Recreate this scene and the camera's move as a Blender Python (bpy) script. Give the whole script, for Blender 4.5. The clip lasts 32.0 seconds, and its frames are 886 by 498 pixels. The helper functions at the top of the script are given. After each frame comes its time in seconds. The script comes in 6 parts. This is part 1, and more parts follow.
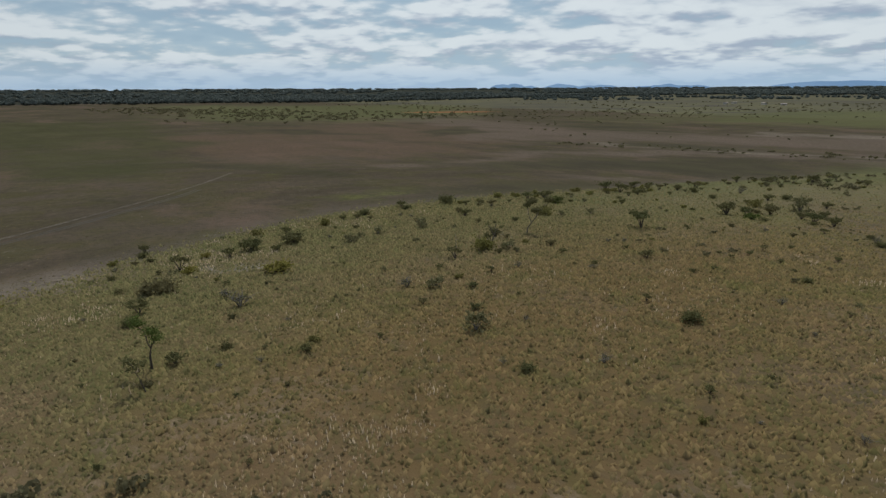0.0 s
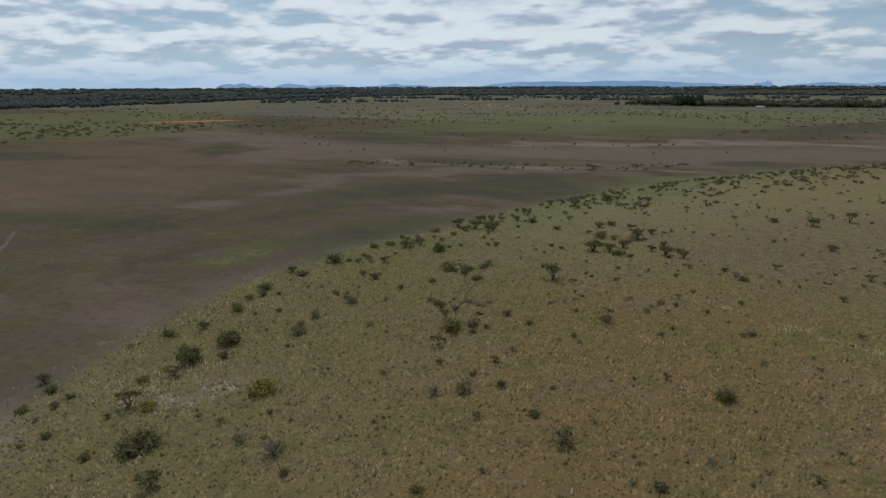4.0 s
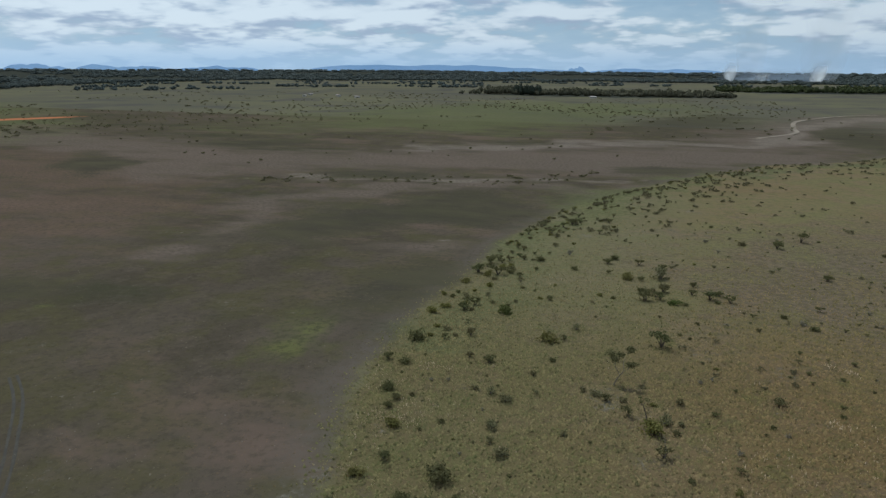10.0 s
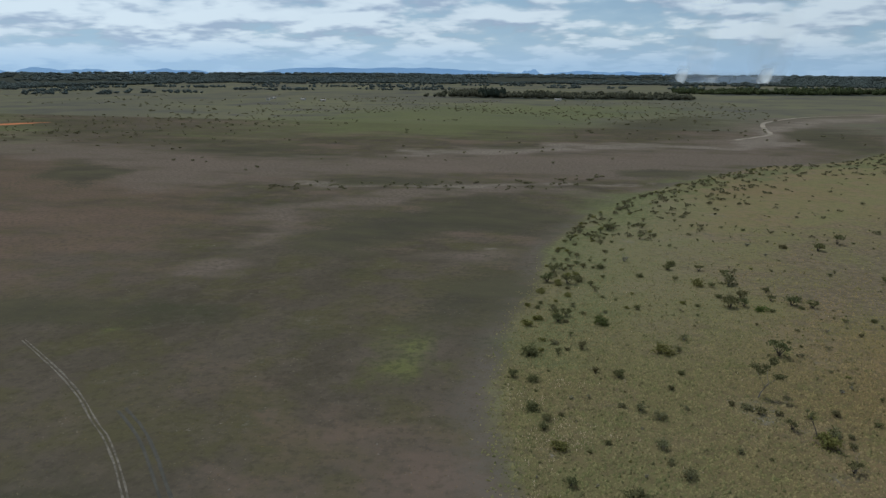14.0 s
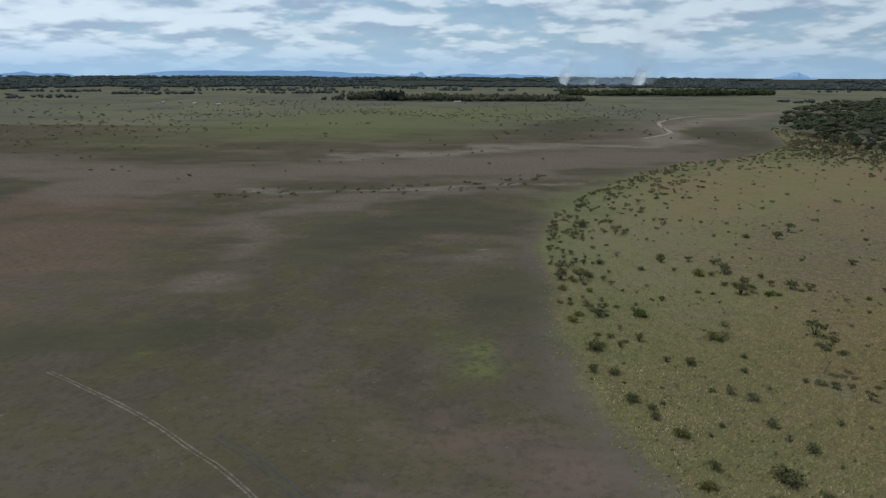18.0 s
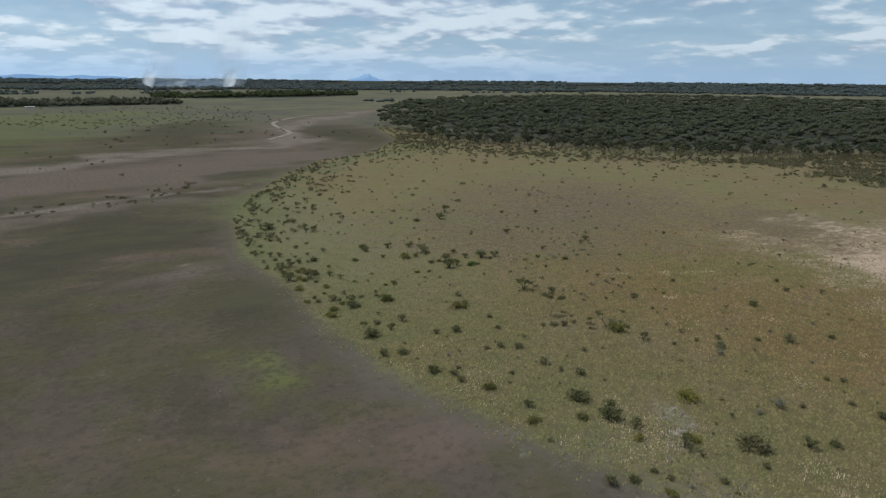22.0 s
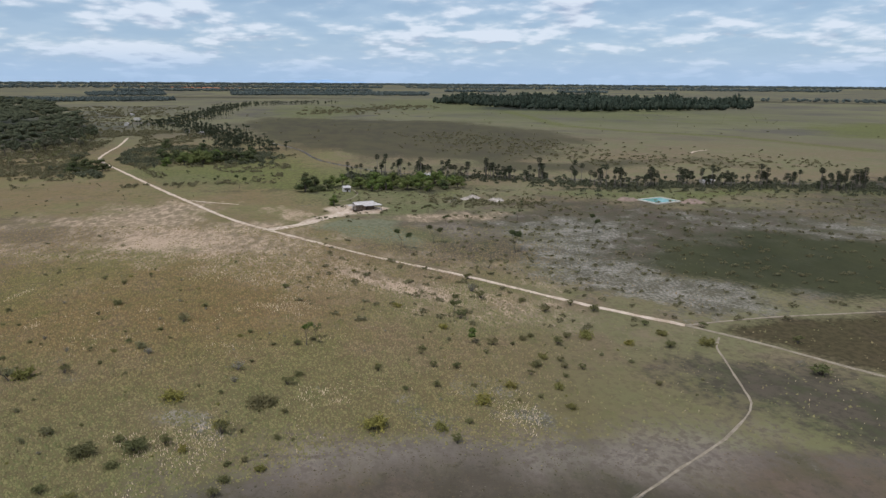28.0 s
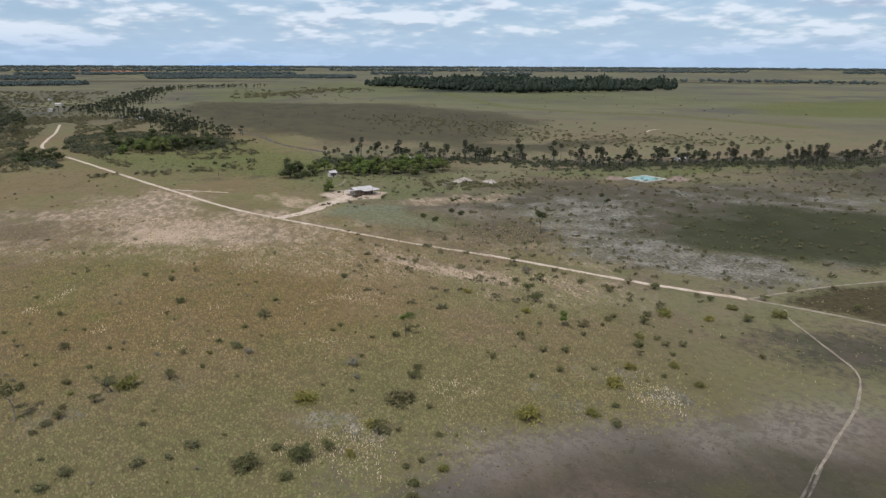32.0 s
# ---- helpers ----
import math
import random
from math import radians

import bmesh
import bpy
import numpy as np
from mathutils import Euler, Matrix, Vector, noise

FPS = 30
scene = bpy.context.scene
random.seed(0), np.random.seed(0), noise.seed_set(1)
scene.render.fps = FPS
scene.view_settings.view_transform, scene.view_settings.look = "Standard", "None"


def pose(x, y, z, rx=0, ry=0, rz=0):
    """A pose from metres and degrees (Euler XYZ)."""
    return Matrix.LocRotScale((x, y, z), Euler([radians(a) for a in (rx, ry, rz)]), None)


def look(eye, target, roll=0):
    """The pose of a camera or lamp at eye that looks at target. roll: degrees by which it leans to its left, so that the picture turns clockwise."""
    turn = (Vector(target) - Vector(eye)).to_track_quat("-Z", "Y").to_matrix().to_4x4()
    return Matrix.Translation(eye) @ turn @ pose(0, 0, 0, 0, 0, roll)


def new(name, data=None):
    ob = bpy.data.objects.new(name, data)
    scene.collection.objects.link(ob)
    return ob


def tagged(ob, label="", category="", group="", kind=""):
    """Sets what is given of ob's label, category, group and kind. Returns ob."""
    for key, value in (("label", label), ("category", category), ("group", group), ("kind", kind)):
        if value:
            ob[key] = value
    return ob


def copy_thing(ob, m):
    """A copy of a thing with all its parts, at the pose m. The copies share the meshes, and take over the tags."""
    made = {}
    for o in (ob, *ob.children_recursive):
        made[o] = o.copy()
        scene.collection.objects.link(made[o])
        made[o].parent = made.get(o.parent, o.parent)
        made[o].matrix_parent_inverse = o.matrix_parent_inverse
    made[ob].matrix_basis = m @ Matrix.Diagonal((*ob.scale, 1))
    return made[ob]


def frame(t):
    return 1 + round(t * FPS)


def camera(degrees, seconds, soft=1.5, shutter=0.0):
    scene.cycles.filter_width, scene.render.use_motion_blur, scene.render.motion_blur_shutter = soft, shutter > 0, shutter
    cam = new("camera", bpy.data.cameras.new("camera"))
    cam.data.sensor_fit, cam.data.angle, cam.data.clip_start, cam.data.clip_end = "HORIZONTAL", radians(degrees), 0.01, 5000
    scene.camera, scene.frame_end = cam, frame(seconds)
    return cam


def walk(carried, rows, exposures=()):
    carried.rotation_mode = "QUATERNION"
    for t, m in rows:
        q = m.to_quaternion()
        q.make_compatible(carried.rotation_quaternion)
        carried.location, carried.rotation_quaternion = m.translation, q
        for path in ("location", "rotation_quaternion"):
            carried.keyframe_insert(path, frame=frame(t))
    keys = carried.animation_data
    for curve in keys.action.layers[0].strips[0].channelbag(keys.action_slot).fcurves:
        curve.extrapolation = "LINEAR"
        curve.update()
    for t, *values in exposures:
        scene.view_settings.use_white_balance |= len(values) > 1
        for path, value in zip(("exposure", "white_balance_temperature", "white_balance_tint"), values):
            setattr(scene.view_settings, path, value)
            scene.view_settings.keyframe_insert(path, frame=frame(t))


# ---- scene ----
cam = camera(66.63, 32.0, soft=1.4)

# seconds, eye x y z, heading clockwise from +y, pitch, roll
PATH = [
    (0.0, 153.07, 43.74, 31.03, -55.19, -13.37, -0.24),
    (0.5, 150.33, 40.69, 32.54, -50.33, -13.38, -0.19),
    (1.0, 147.43, 37.81, 34.08, -46.63, -13.41, -0.12),
    (1.5, 144.39, 35.34, 35.59, -43.76, -13.47, -0.20),
    (2.0, 141.04, 32.99, 37.04, -41.01, -13.50, -0.14),
    (2.5, 137.42, 30.60, 38.49, -38.44, -13.51, -0.09),
    (3.0, 133.96, 28.41, 39.93, -36.27, -13.53, -0.16),
    (3.5, 130.12, 26.37, 41.43, -34.55, -13.58, -0.23),
    (5.5, 113.59, 18.95, 47.39, -26.76, -13.67, 0.01),
    (6.0, 109.00, 17.56, 48.86, -24.70, -13.71, 0.13),
    (6.5, 104.69, 16.46, 50.19, -22.92, -13.73, 0.16),
    (7.0, 100.36, 15.50, 51.53, -21.33, -13.75, 0.20),
    (7.5, 96.01, 14.61, 52.80, -20.13, -14.39, 0.20),
    (8.0, 91.41, 13.79, 54.26, -19.45, -14.43, 0.23),
    (8.5, 86.85, 13.16, 55.42, -18.97, -15.06, 0.30),
    (9.0, 82.76, 12.29, 56.64, -18.62, -15.12, 0.20),
    (9.5, 78.41, 11.53, 58.04, -18.34, -15.14, 0.25),
    (10.0, 74.19, 11.19, 59.07, -18.05, -15.13, 0.34),
    (10.5, 69.84, 10.84, 60.12, -18.02, -15.10, 0.34),
    (11.0, 65.84, 10.31, 60.73, -18.07, -15.06, 0.35),
    (11.5, 61.77, 9.98, 60.67, -18.10, -15.06, 0.35),
    (12.0, 57.95, 9.86, 60.35, -18.19, -15.05, 0.35),
    (12.5, 54.32, 9.05, 60.26, -18.26, -15.03, 0.30),
    (13.0, 50.83, 8.12, 60.29, -17.67, -15.02, 0.30),
    (13.5, 47.01, 7.19, 60.31, -14.36, -15.00, 0.35),
    (15.5, 30.83, 5.88, 59.04, -13.50, -14.84, 0.21),
    (16.0, 26.80, 5.12, 59.04, -12.12, -14.83, 0.21),
    (16.5, 22.48, 3.90, 59.26, -10.32, -14.79, 0.22),
    (17.0, 18.03, 2.42, 59.36, -8.34, -14.73, 0.33),
    (17.5, 13.44, 1.52, 59.73, -6.35, -14.72, 0.29),
    (18.0, 8.77, 0.86, 60.10, -4.33, -14.66, 0.23),
    (18.5, 4.43, 0.31, 60.33, -2.41, -14.63, 0.22),
    (19.0, 0.00, 0.00, 60.41, 0.00, -14.57, 0.25),
    (19.5, -4.27, -0.24, 60.54, 3.52, -14.55, 0.31),
    (20.0, -8.50, -0.71, 60.81, 7.93, -14.51, 0.40),
    (20.5, -12.57, -0.11, 60.89, 12.75, -14.48, 0.33),
    (21.0, -16.33, 0.77, 60.82, 17.39, -14.44, 0.40),
    (21.5, -19.99, 2.19, 60.64, 23.10, -14.38, 0.50),
    (22.0, -23.20, 3.64, 60.48, 29.20, -14.35, 0.47),
    (22.5, -26.71, 5.80, 60.37, 35.56, -14.27, 0.52),
    (23.0, -30.40, 8.15, 60.35, 41.76, -14.19, 0.58),
    (23.5, -34.09, 10.71, 60.69, 47.81, -14.15, 0.59),
    (24.0, -37.16, 14.14, 60.57, 54.33, -14.06, 0.54),
    (24.5, -39.63, 17.30, 60.47, 60.09, -14.01, 0.58),
    (25.0, -42.23, 21.09, 60.58, 66.49, -13.97, 0.64),
    (25.5, -44.29, 24.97, 60.61, 72.59, -13.94, 0.66),
    (26.0, -45.80, 28.80, 60.67, 78.31, -13.93, 0.68),
    (26.5, -46.83, 32.83, 60.81, 83.80, -13.96, 0.63),
    (28.5, -46.01, 49.34, 60.77, 102.34, -14.13, 0.33),
    (29.0, -45.00, 53.61, 60.83, 105.24, -14.15, 0.37),
    (29.5, -43.32, 58.36, 60.55, 105.46, -14.15, 0.41),
    (30.0, -41.55, 62.81, 60.32, 105.24, -15.51, 0.32),
    (30.5, -39.86, 67.29, 60.18, 105.07, -15.48, 0.32),
    (31.0, -38.19, 71.85, 60.02, 105.16, -15.47, 0.30),
    (31.5, -36.59, 76.21, 59.77, 105.02, -15.45, 0.29),
    (32.0, -34.94, 80.15, 59.62, 104.86, -15.46, 0.22),
]
EXPOSURES = [(0.0, -0.63, 6560, 4), (2.0, -0.59, 6510, 5), (4.0, -0.59, 6360, 5), (9.0, -0.56, 6010, 2), (13.0, -0.55, 5960, 1), (20.0, -0.42, 5960, 1), (24.0, -0.23, 6140, 7), (28.0, -0.12, 6140, 9), (32.0, -0.06, 6190, 9)]
walk(cam, [(t, pose(x, y, z, 90 + pitch, 0, -yaw) @ pose(0, 0, 0, 0, 0, roll)) for t, x, y, z, yaw, pitch, roll in PATH], EXPOSURES)

# ---- light: a high sun in the north-west behind broken cloud ----
SUN_AZ, SUN_EL = radians(-48), radians(60)

SUN_X, SUN_Y = math.sin(SUN_AZ), math.cos(SUN_AZ)


def build_world():
    world = bpy.data.worlds.new("cloudy_sky")
    scene.world = world
    world.use_nodes = True
    nt = world.node_tree
    nt.nodes.clear()
    N, L = nt.nodes.new, nt.links.new
    out = N("ShaderNodeOutputWorld")
    sky = N("ShaderNodeTexSky")
    sky.sky_type, sky.sun_disc = "NISHITA", False
    sky.sun_elevation, sky.sun_rotation = SUN_EL, SUN_AZ
    sky.air_density, sky.dust_density, sky.ozone_density = 1.0, 0.15, 3.0
    blue = N("ShaderNodeBackground")
    blue.inputs["Strength"].default_value = 0.085
    L(sky.outputs[0], blue.inputs[0])
    co = N("ShaderNodeTexCoord")
    sep = N("ShaderNodeSeparateXYZ")
    L(co.outputs["Generated"], sep.inputs[0])

    def math(op, a, b=None):
        n = N("ShaderNodeMath")
        n.operation = op
        for i, v in enumerate((a, b)):
            if v is None:
                continue
            if isinstance(v, (int, float)):
                n.inputs[i].default_value = v
            else:
                L(v, n.inputs[i])
        return n.outputs[0]

    def clouds(rise, scale, detail, rough, seed, puffs=0.0, deck=0.20):
        """Noise over a flat cloud deck, so that clouds draw together and flatten towards the horizon."""
        high = math("ADD", math("MAXIMUM", sep.outputs[2], 0.0), rise)
        up = math("ADD", high, deck)
        c = N("ShaderNodeCombineXYZ")
        L(math("DIVIDE", sep.outputs[0], up), c.inputs[0])
        L(math("DIVIDE", sep.outputs[1], up), c.inputs[1])
        L(math("ADD", math("MULTIPLY", high, 3.0), seed), c.inputs[2])
        n = N("ShaderNodeTexNoise")
        n.inputs["Scale"].default_value, n.inputs["Detail"].default_value = scale, detail
        n.inputs["Roughness"].default_value, n.inputs["Distortion"].default_value = rough, 0.15
        L(c.outputs[0], n.inputs["Vector"])
        if not puffs:
            return n.outputs["Fac"]
        # round heads on the cloud bodies
        w = N("ShaderNodeTexVoronoi")
        w.feature = "SMOOTH_F1"
        w.inputs["Scale"].default_value, w.inputs["Detail"].default_value = scale * 3.0, 2.0
        L(c.outputs[0], w.inputs["Vector"])
        return math("ADD", n.outputs["Fac"], math("MULTIPLY", math("SUBTRACT", 0.4, w.outputs["Distance"]), puffs))

    def span(fac, a, b, lo=0.0, hi=1.0):
        m = N("ShaderNodeMapRange")
        m.interpolation_type = "SMOOTHSTEP"
        for name, val in (("From Min", a), ("From Max", b), ("To Min", lo), ("To Max", hi)):
            m.inputs[name].default_value = val
        L(fac, m.inputs["Value"])
        return m.outputs["Result"]

    # cumulus decks: bodies, and the same bodies sampled a little higher for their grey bases
    body = clouds(0.0, 2.0, 9, 0.58, 3.0, 0.26)
    low, above = clouds(0.0, 2.0, 5.0, 0.54, 3.0, 0.26), clouds(0.013, 2.0, 5.0, 0.54, 3.0, 0.26)
    veil = clouds(0.0, 0.55, 4, 0.6, 9.0)
    thick = math("ADD", body, math("MULTIPLY", math("SUBTRACT", veil, 0.5), 0.55))
    thick = math("SUBTRACT", thick, span(sep.outputs[0], 0.35, 0.95, 0.0, 0.12))
    cover = span(thick, 0.25, 0.43, 0.30, 1.0)
    lit = math("MULTIPLY", span(math("SUBTRACT", low, above), -0.20, 0.06), span(body, 0.30, 0.52, 0.70, 1.0))
    shade = N("ShaderNodeMix")
    shade.data_type = "RGBA"
    shade.inputs[6].default_value, shade.inputs[7].default_value = (0.42, 0.485, 0.63, 1), (0.84, 0.885, 0.96, 1)
    L(lit, shade.inputs[0])
    cloud = N("ShaderNodeBackground")
    cloud.inputs["Strength"].default_value = 0.95
    L(shade.outputs[2], cloud.inputs[0])
    # near the horizon the decks close up into pale air
    air = N("ShaderNodeBackground")
    air.inputs[0].default_value, air.inputs["Strength"].default_value = (0.42, 0.58, 0.80, 1), 0.95
    # cloud and haze glow towards the sun's side of the sky
    side = math("ADD", math("MULTIPLY", sep.outputs[0], SUN_X), math("MULTIPLY", sep.outputs[1], SUN_Y))
    side = math("MAXIMUM", math("MULTIPLY", math("ADD", side, 1.0), 0.5), 0.0)
    glow = math("ADD", math("MULTIPLY", math("POWER", side, 3.0), 0.33), 1.0)
    L(glow, cloud.inputs["Strength"])
    L(glow, air.inputs["Strength"])
    mix1, mix2 = N("ShaderNodeMixShader"), N("ShaderNodeMixShader")
    L(math("MULTIPLY", cover, 0.94), mix1.inputs[0])
    L(blue.outputs[0], mix1.inputs[1])
    L(cloud.outputs[0], mix1.inputs[2])
    L(math("MULTIPLY", span(sep.outputs[2], 0.0, 0.17, 0.92, 0.35), math("SUBTRACT", 1.0, math("MULTIPLY", cover, span(sep.outputs[2], 0.0, 0.05, 0.1, 0.9)))), mix2.inputs[0])
    L(mix1.outputs[0], mix2.inputs[1])
    L(air.outputs[0], mix2.inputs[2])
    L(mix2.outputs[0], out.inputs[0])


build_world()
sun = new("sun", bpy.data.lights.new("sun", "SUN"))
sun.data.energy, sun.data.angle, sun.data.color = 2.9, radians(1.5), (1.0, 0.95, 0.87)
sun.matrix_world = look((math.sin(SUN_AZ) * math.cos(SUN_EL) * 300, math.cos(SUN_AZ) * math.cos(SUN_EL) * 300, math.sin(SUN_EL) * 300), (0, 0, 0))


# ---- the lie of the land ----
def bell(x, y, cx, cy, s):
    return np.exp(-((x - cx) ** 2 + (y - cy) ** 2) / (2 * s * s))


def land(x, y):
    """Height of the ground: a low dome of dry grassland, flat marsh round it, and the far plain lifting to the horizon."""
    x, y = np.asarray(x, float), np.asarray(y, float)
    r = np.clip((np.hypot(x - 55, y - 40) - 2200) / 2500, 0, 1)
    return (7.19 * bell(x, y, 125, 100, 60) - 0.55 * bell(x, y, 190, 20, 90) + 1.35 * bell(x, y, 20, 40, 60) + 4.73 * bell(x, y, 300, 230, 110)
            + 3.46 * bell(x, y, -40, 100, 70) + 1.96 * bell(x, y, 40, 170, 60) + 27 * r * r * (3 - 2 * r))


def z_at(x, y):
    return float(land(x, y))


# the shore between marsh and grassland, from south to north
SHORE = [(-60, -420), (20, -150), (40, -60), (48.3, -14.2), (50.7, 3.7), (49.9, 19.7), (53.2, 32.9), (51.4, 46.1), (43.1, 62.6), (37.2, 76), (32.8, 89.4), (28.8, 101.6),
         (26.6, 116.7), (25.7, 136.6), (24.8, 156), (26, 184.9), (25.2, 229), (36, 294.9), (61, 358.1), (100, 425), (140, 480), (200, 520), (262, 610),
         (319, 800), (470, 1060), (760, 1500), (1300, 2400), (2400, 4600)]


def to_line(x, y, line):
    """Distance from points to a polyline."""
    best = np.full(np.shape(x), 1e9)
    for (ax, ay), (bx, by) in zip(line, line[1:]):
        dx, dy = bx - ax, by - ay
        k = np.clip(((x - ax) * dx + (y - ay) * dy) / (dx * dx + dy * dy), 0, 1)
        best = np.minimum(best, np.hypot(x - ax - k * dx, y - ay - k * dy))
    return best


def inside(x, y, poly):
    res = np.zeros(np.shape(x), bool)
    for (ax, ay), (bx, by) in zip(poly, poly[1:] + poly[:1]):
        if ay == by:
            continue
        cut = ((ay > y) != (by > y)) & (x < (bx - ax) * (y - ay) / (by - ay) + ax)
        res ^= cut
    return res


def marsh_depth(x, y):
    """Metres into the marsh from its shore; negative on the grassland."""
    x, y = np.asarray(x, float), np.asarray(y, float)
    d = to_line(x, y, SHORE)
    return np.where(inside(x, y, SHORE + [(-6000, 6000), (-6000, -6000), (-60, -6000)]), d, -d)


LATTICE = np.random.default_rng(2).random((128, 128))


def rough(x, y, size, octaves=4, seed=0):
    """Smooth random relief between -1 and 1, with lumps of the given size in metres."""
    total, amp, norm = 0.0, 1.0, 0.0
    for k in range(octaves):
        u, v = x / size + 17.3 * seed + 7.7 * k, y / size + 5.1 * seed + 3.9 * k
        i, j = np.floor(u).astype(int), np.floor(v).astype(int)
        a, b = u - i, v - j
        a, b = a * a * (3 - 2 * a), b * b * (3 - 2 * b)
        g = lambda p, q: LATTICE[p % 128, q % 128]
        total = total + amp * ((g(i, j) * (1 - a) + g(i + 1, j) * a) * (1 - b) + (g(i, j + 1) * (1 - a) + g(i + 1, j + 1) * a) * b - 0.5)
        norm, amp, size = norm + amp * 0.5, amp * 0.55, size * 0.5
    return total / norm


def band(x, y, line, width):
    return 1 - to_line(x, y, line) / width


def area(x, y, poly, soft):
    """Positive inside a polygon, negative outside, 1 at a distance of soft from its rim."""
    d = to_line(x, y, poly + poly[:1]) / soft
    return np.clip(np.where(inside(x, y, poly), d, -d), -1, 1)


def blobs(x, y, rows):
    """The largest of several soft ellipses (x, y, half length, half width, angle): 1 in the middle, 0 at the rim, negative outside."""
    best = np.full(np.shape(x), -1.0)
    for cx, cy, rx, ry, a in rows:
        c, s = math.cos(radians(a)), math.sin(radians(a))
        p, q = (x - cx) * c + (y - cy) * s, -(x - cx) * s + (y - cy) * c
        best = np.maximum(best, 1 - np.sqrt((p / rx) ** 2 + (q / ry) ** 2))
    return best


# ---- materials ----
class Nodes:
    """A small helper for node materials."""

    def __init__(self, name):
        self.m = bpy.data.materials.new(name)
        self.m.use_nodes = True
        self.t = self.m.node_tree
        self.b = self.t.nodes["Principled BSDF"]
        self.b.inputs["Specular IOR Level"].default_value = 0.25

    def add(self, kind, **values):
        n = self.t.nodes.new(kind)
        for k, v in values.items():
            self.put(n.inputs[k.replace("_", " ")], v)
        return n

    def put(self, socket, v):
        if isinstance(v, bpy.types.NodeSocket):
            self.t.links.new(v, socket)
        elif isinstance(v, tuple) and len(v) == 3 and socket.type == "RGBA":
            socket.default_value = (*v, 1)
        else:
            socket.default_value = v

    def where(self):
        return self.add("ShaderNodeTexCoord").outputs["Object"]

    def noise(self, scale, detail=3.0, rough=0.55, vec=None, stretch=None):
        n = self.add("ShaderNodeTexNoise", Scale=scale, Detail=detail, Roughness=rough)
        src = vec or self.where()
        if stretch:
            mp = self.add("ShaderNodeMapping", Scale=stretch)
            self.t.links.new(src, mp.inputs["Vector"])
            src = mp.outputs[0]
        self.t.links.new(src, n.inputs["Vector"])
        return n.outputs["Fac"]

    def math(self, op, a, b=0.0):
        n = self.add("ShaderNodeMath")
        n.operation = op
        self.put(n.inputs[0], a)
        self.put(n.inputs[1], b)
        return n.outputs[0]

    def step(self, fac, lo, hi, a=0.0, b=1.0):
        n = self.add("ShaderNodeMapRange", Value=fac, From_Min=lo, From_Max=hi, To_Min=a, To_Max=b)
        n.interpolation_type = "SMOOTHSTEP"
        return n.outputs["Result"]

    def mix(self, fac, a, b, how="MIX"):
        n = self.add("ShaderNodeMix")
        n.data_type, n.blend_type = "RGBA", how
        self.put(n.inputs[0], fac)
        self.put(n.inputs[6], a)
        self.put(n.inputs[7], b)
        return n.outputs[2]

    def attr(self, name):
        n = self.add("ShaderNodeAttribute")
        n.attribute_name = name
        return n.outputs["Fac"]

    def piece(self):
        return self.add("ShaderNodeNewGeometry").outputs["Random Per Island"]

    def each(self):
        return self.add("ShaderNodeObjectInfo").outputs["Random"]

    def bump(self, height, strength, dist):
        n = self.add("ShaderNodeBump", Height=height, Strength=strength, Distance=dist)
        self.t.links.new(n.outputs[0], self.b.inputs["Normal"])

    def done(self, colour, rough=0.9, metal=0.0):
        self.put(self.b.inputs["Base Color"], colour)
        self.put(self.b.inputs["Roughness"], rough)
        self.b.inputs["Metallic"].default_value = metal
        return self.m


def grass_colour(k, mid, fine):
    """Dry grassland: olive, straw and reddish brown mixed at several scales."""
    wide, speck = k.noise(0.013, 5, 0.6), k.noise(0.22, 4, 0.6)
    col = k.mix(k.step(wide, 0.38, 0.62), (0.175, 0.136, 0.086), (0.160, 0.149, 0.084))
    col = k.mix(k.step(mid, 0.44, 0.66, 0.0, 0.8), col, (0.192, 0.149, 0.105))
    col = k.mix(k.step(speck, 0.50, 0.68, 0.0, 0.65), col, (0.126, 0.124, 0.065))
    col = k.mix(k.step(k.noise(0.035, 6, 0.7), 0.50, 0.70, 0.0, 0.25), col, (0.137, 0.098, 0.065))
    lie = k.add("ShaderNodeSeparateXYZ")
    k.t.links.new(k.where(), lie.inputs[0])
    rise = k.math("MULTIPLY", k.step(lie.outputs[0], 55.0, 100.0), k.step(lie.outputs[1], 25.0, 70.0))
    col = k.mix(rise, col, k.mix(1.0, col, (1.0, 0.96, 0.84), "MULTIPLY"))
    # greener towards the damp shore
    damp = k.math("ADD", lie.outputs[0], k.math("MULTIPLY", k.math("SUBTRACT", wide, 0.5), 90.0))
    col = k.mix(k.step(damp, 45.0, 105.0, 0.45, 0.0), col, (0.143, 0.146, 0.069))
    return k.mix(k.step(fine, 0.46, 0.64, 0.0, 0.5), col, (0.112, 0.096, 0.061))


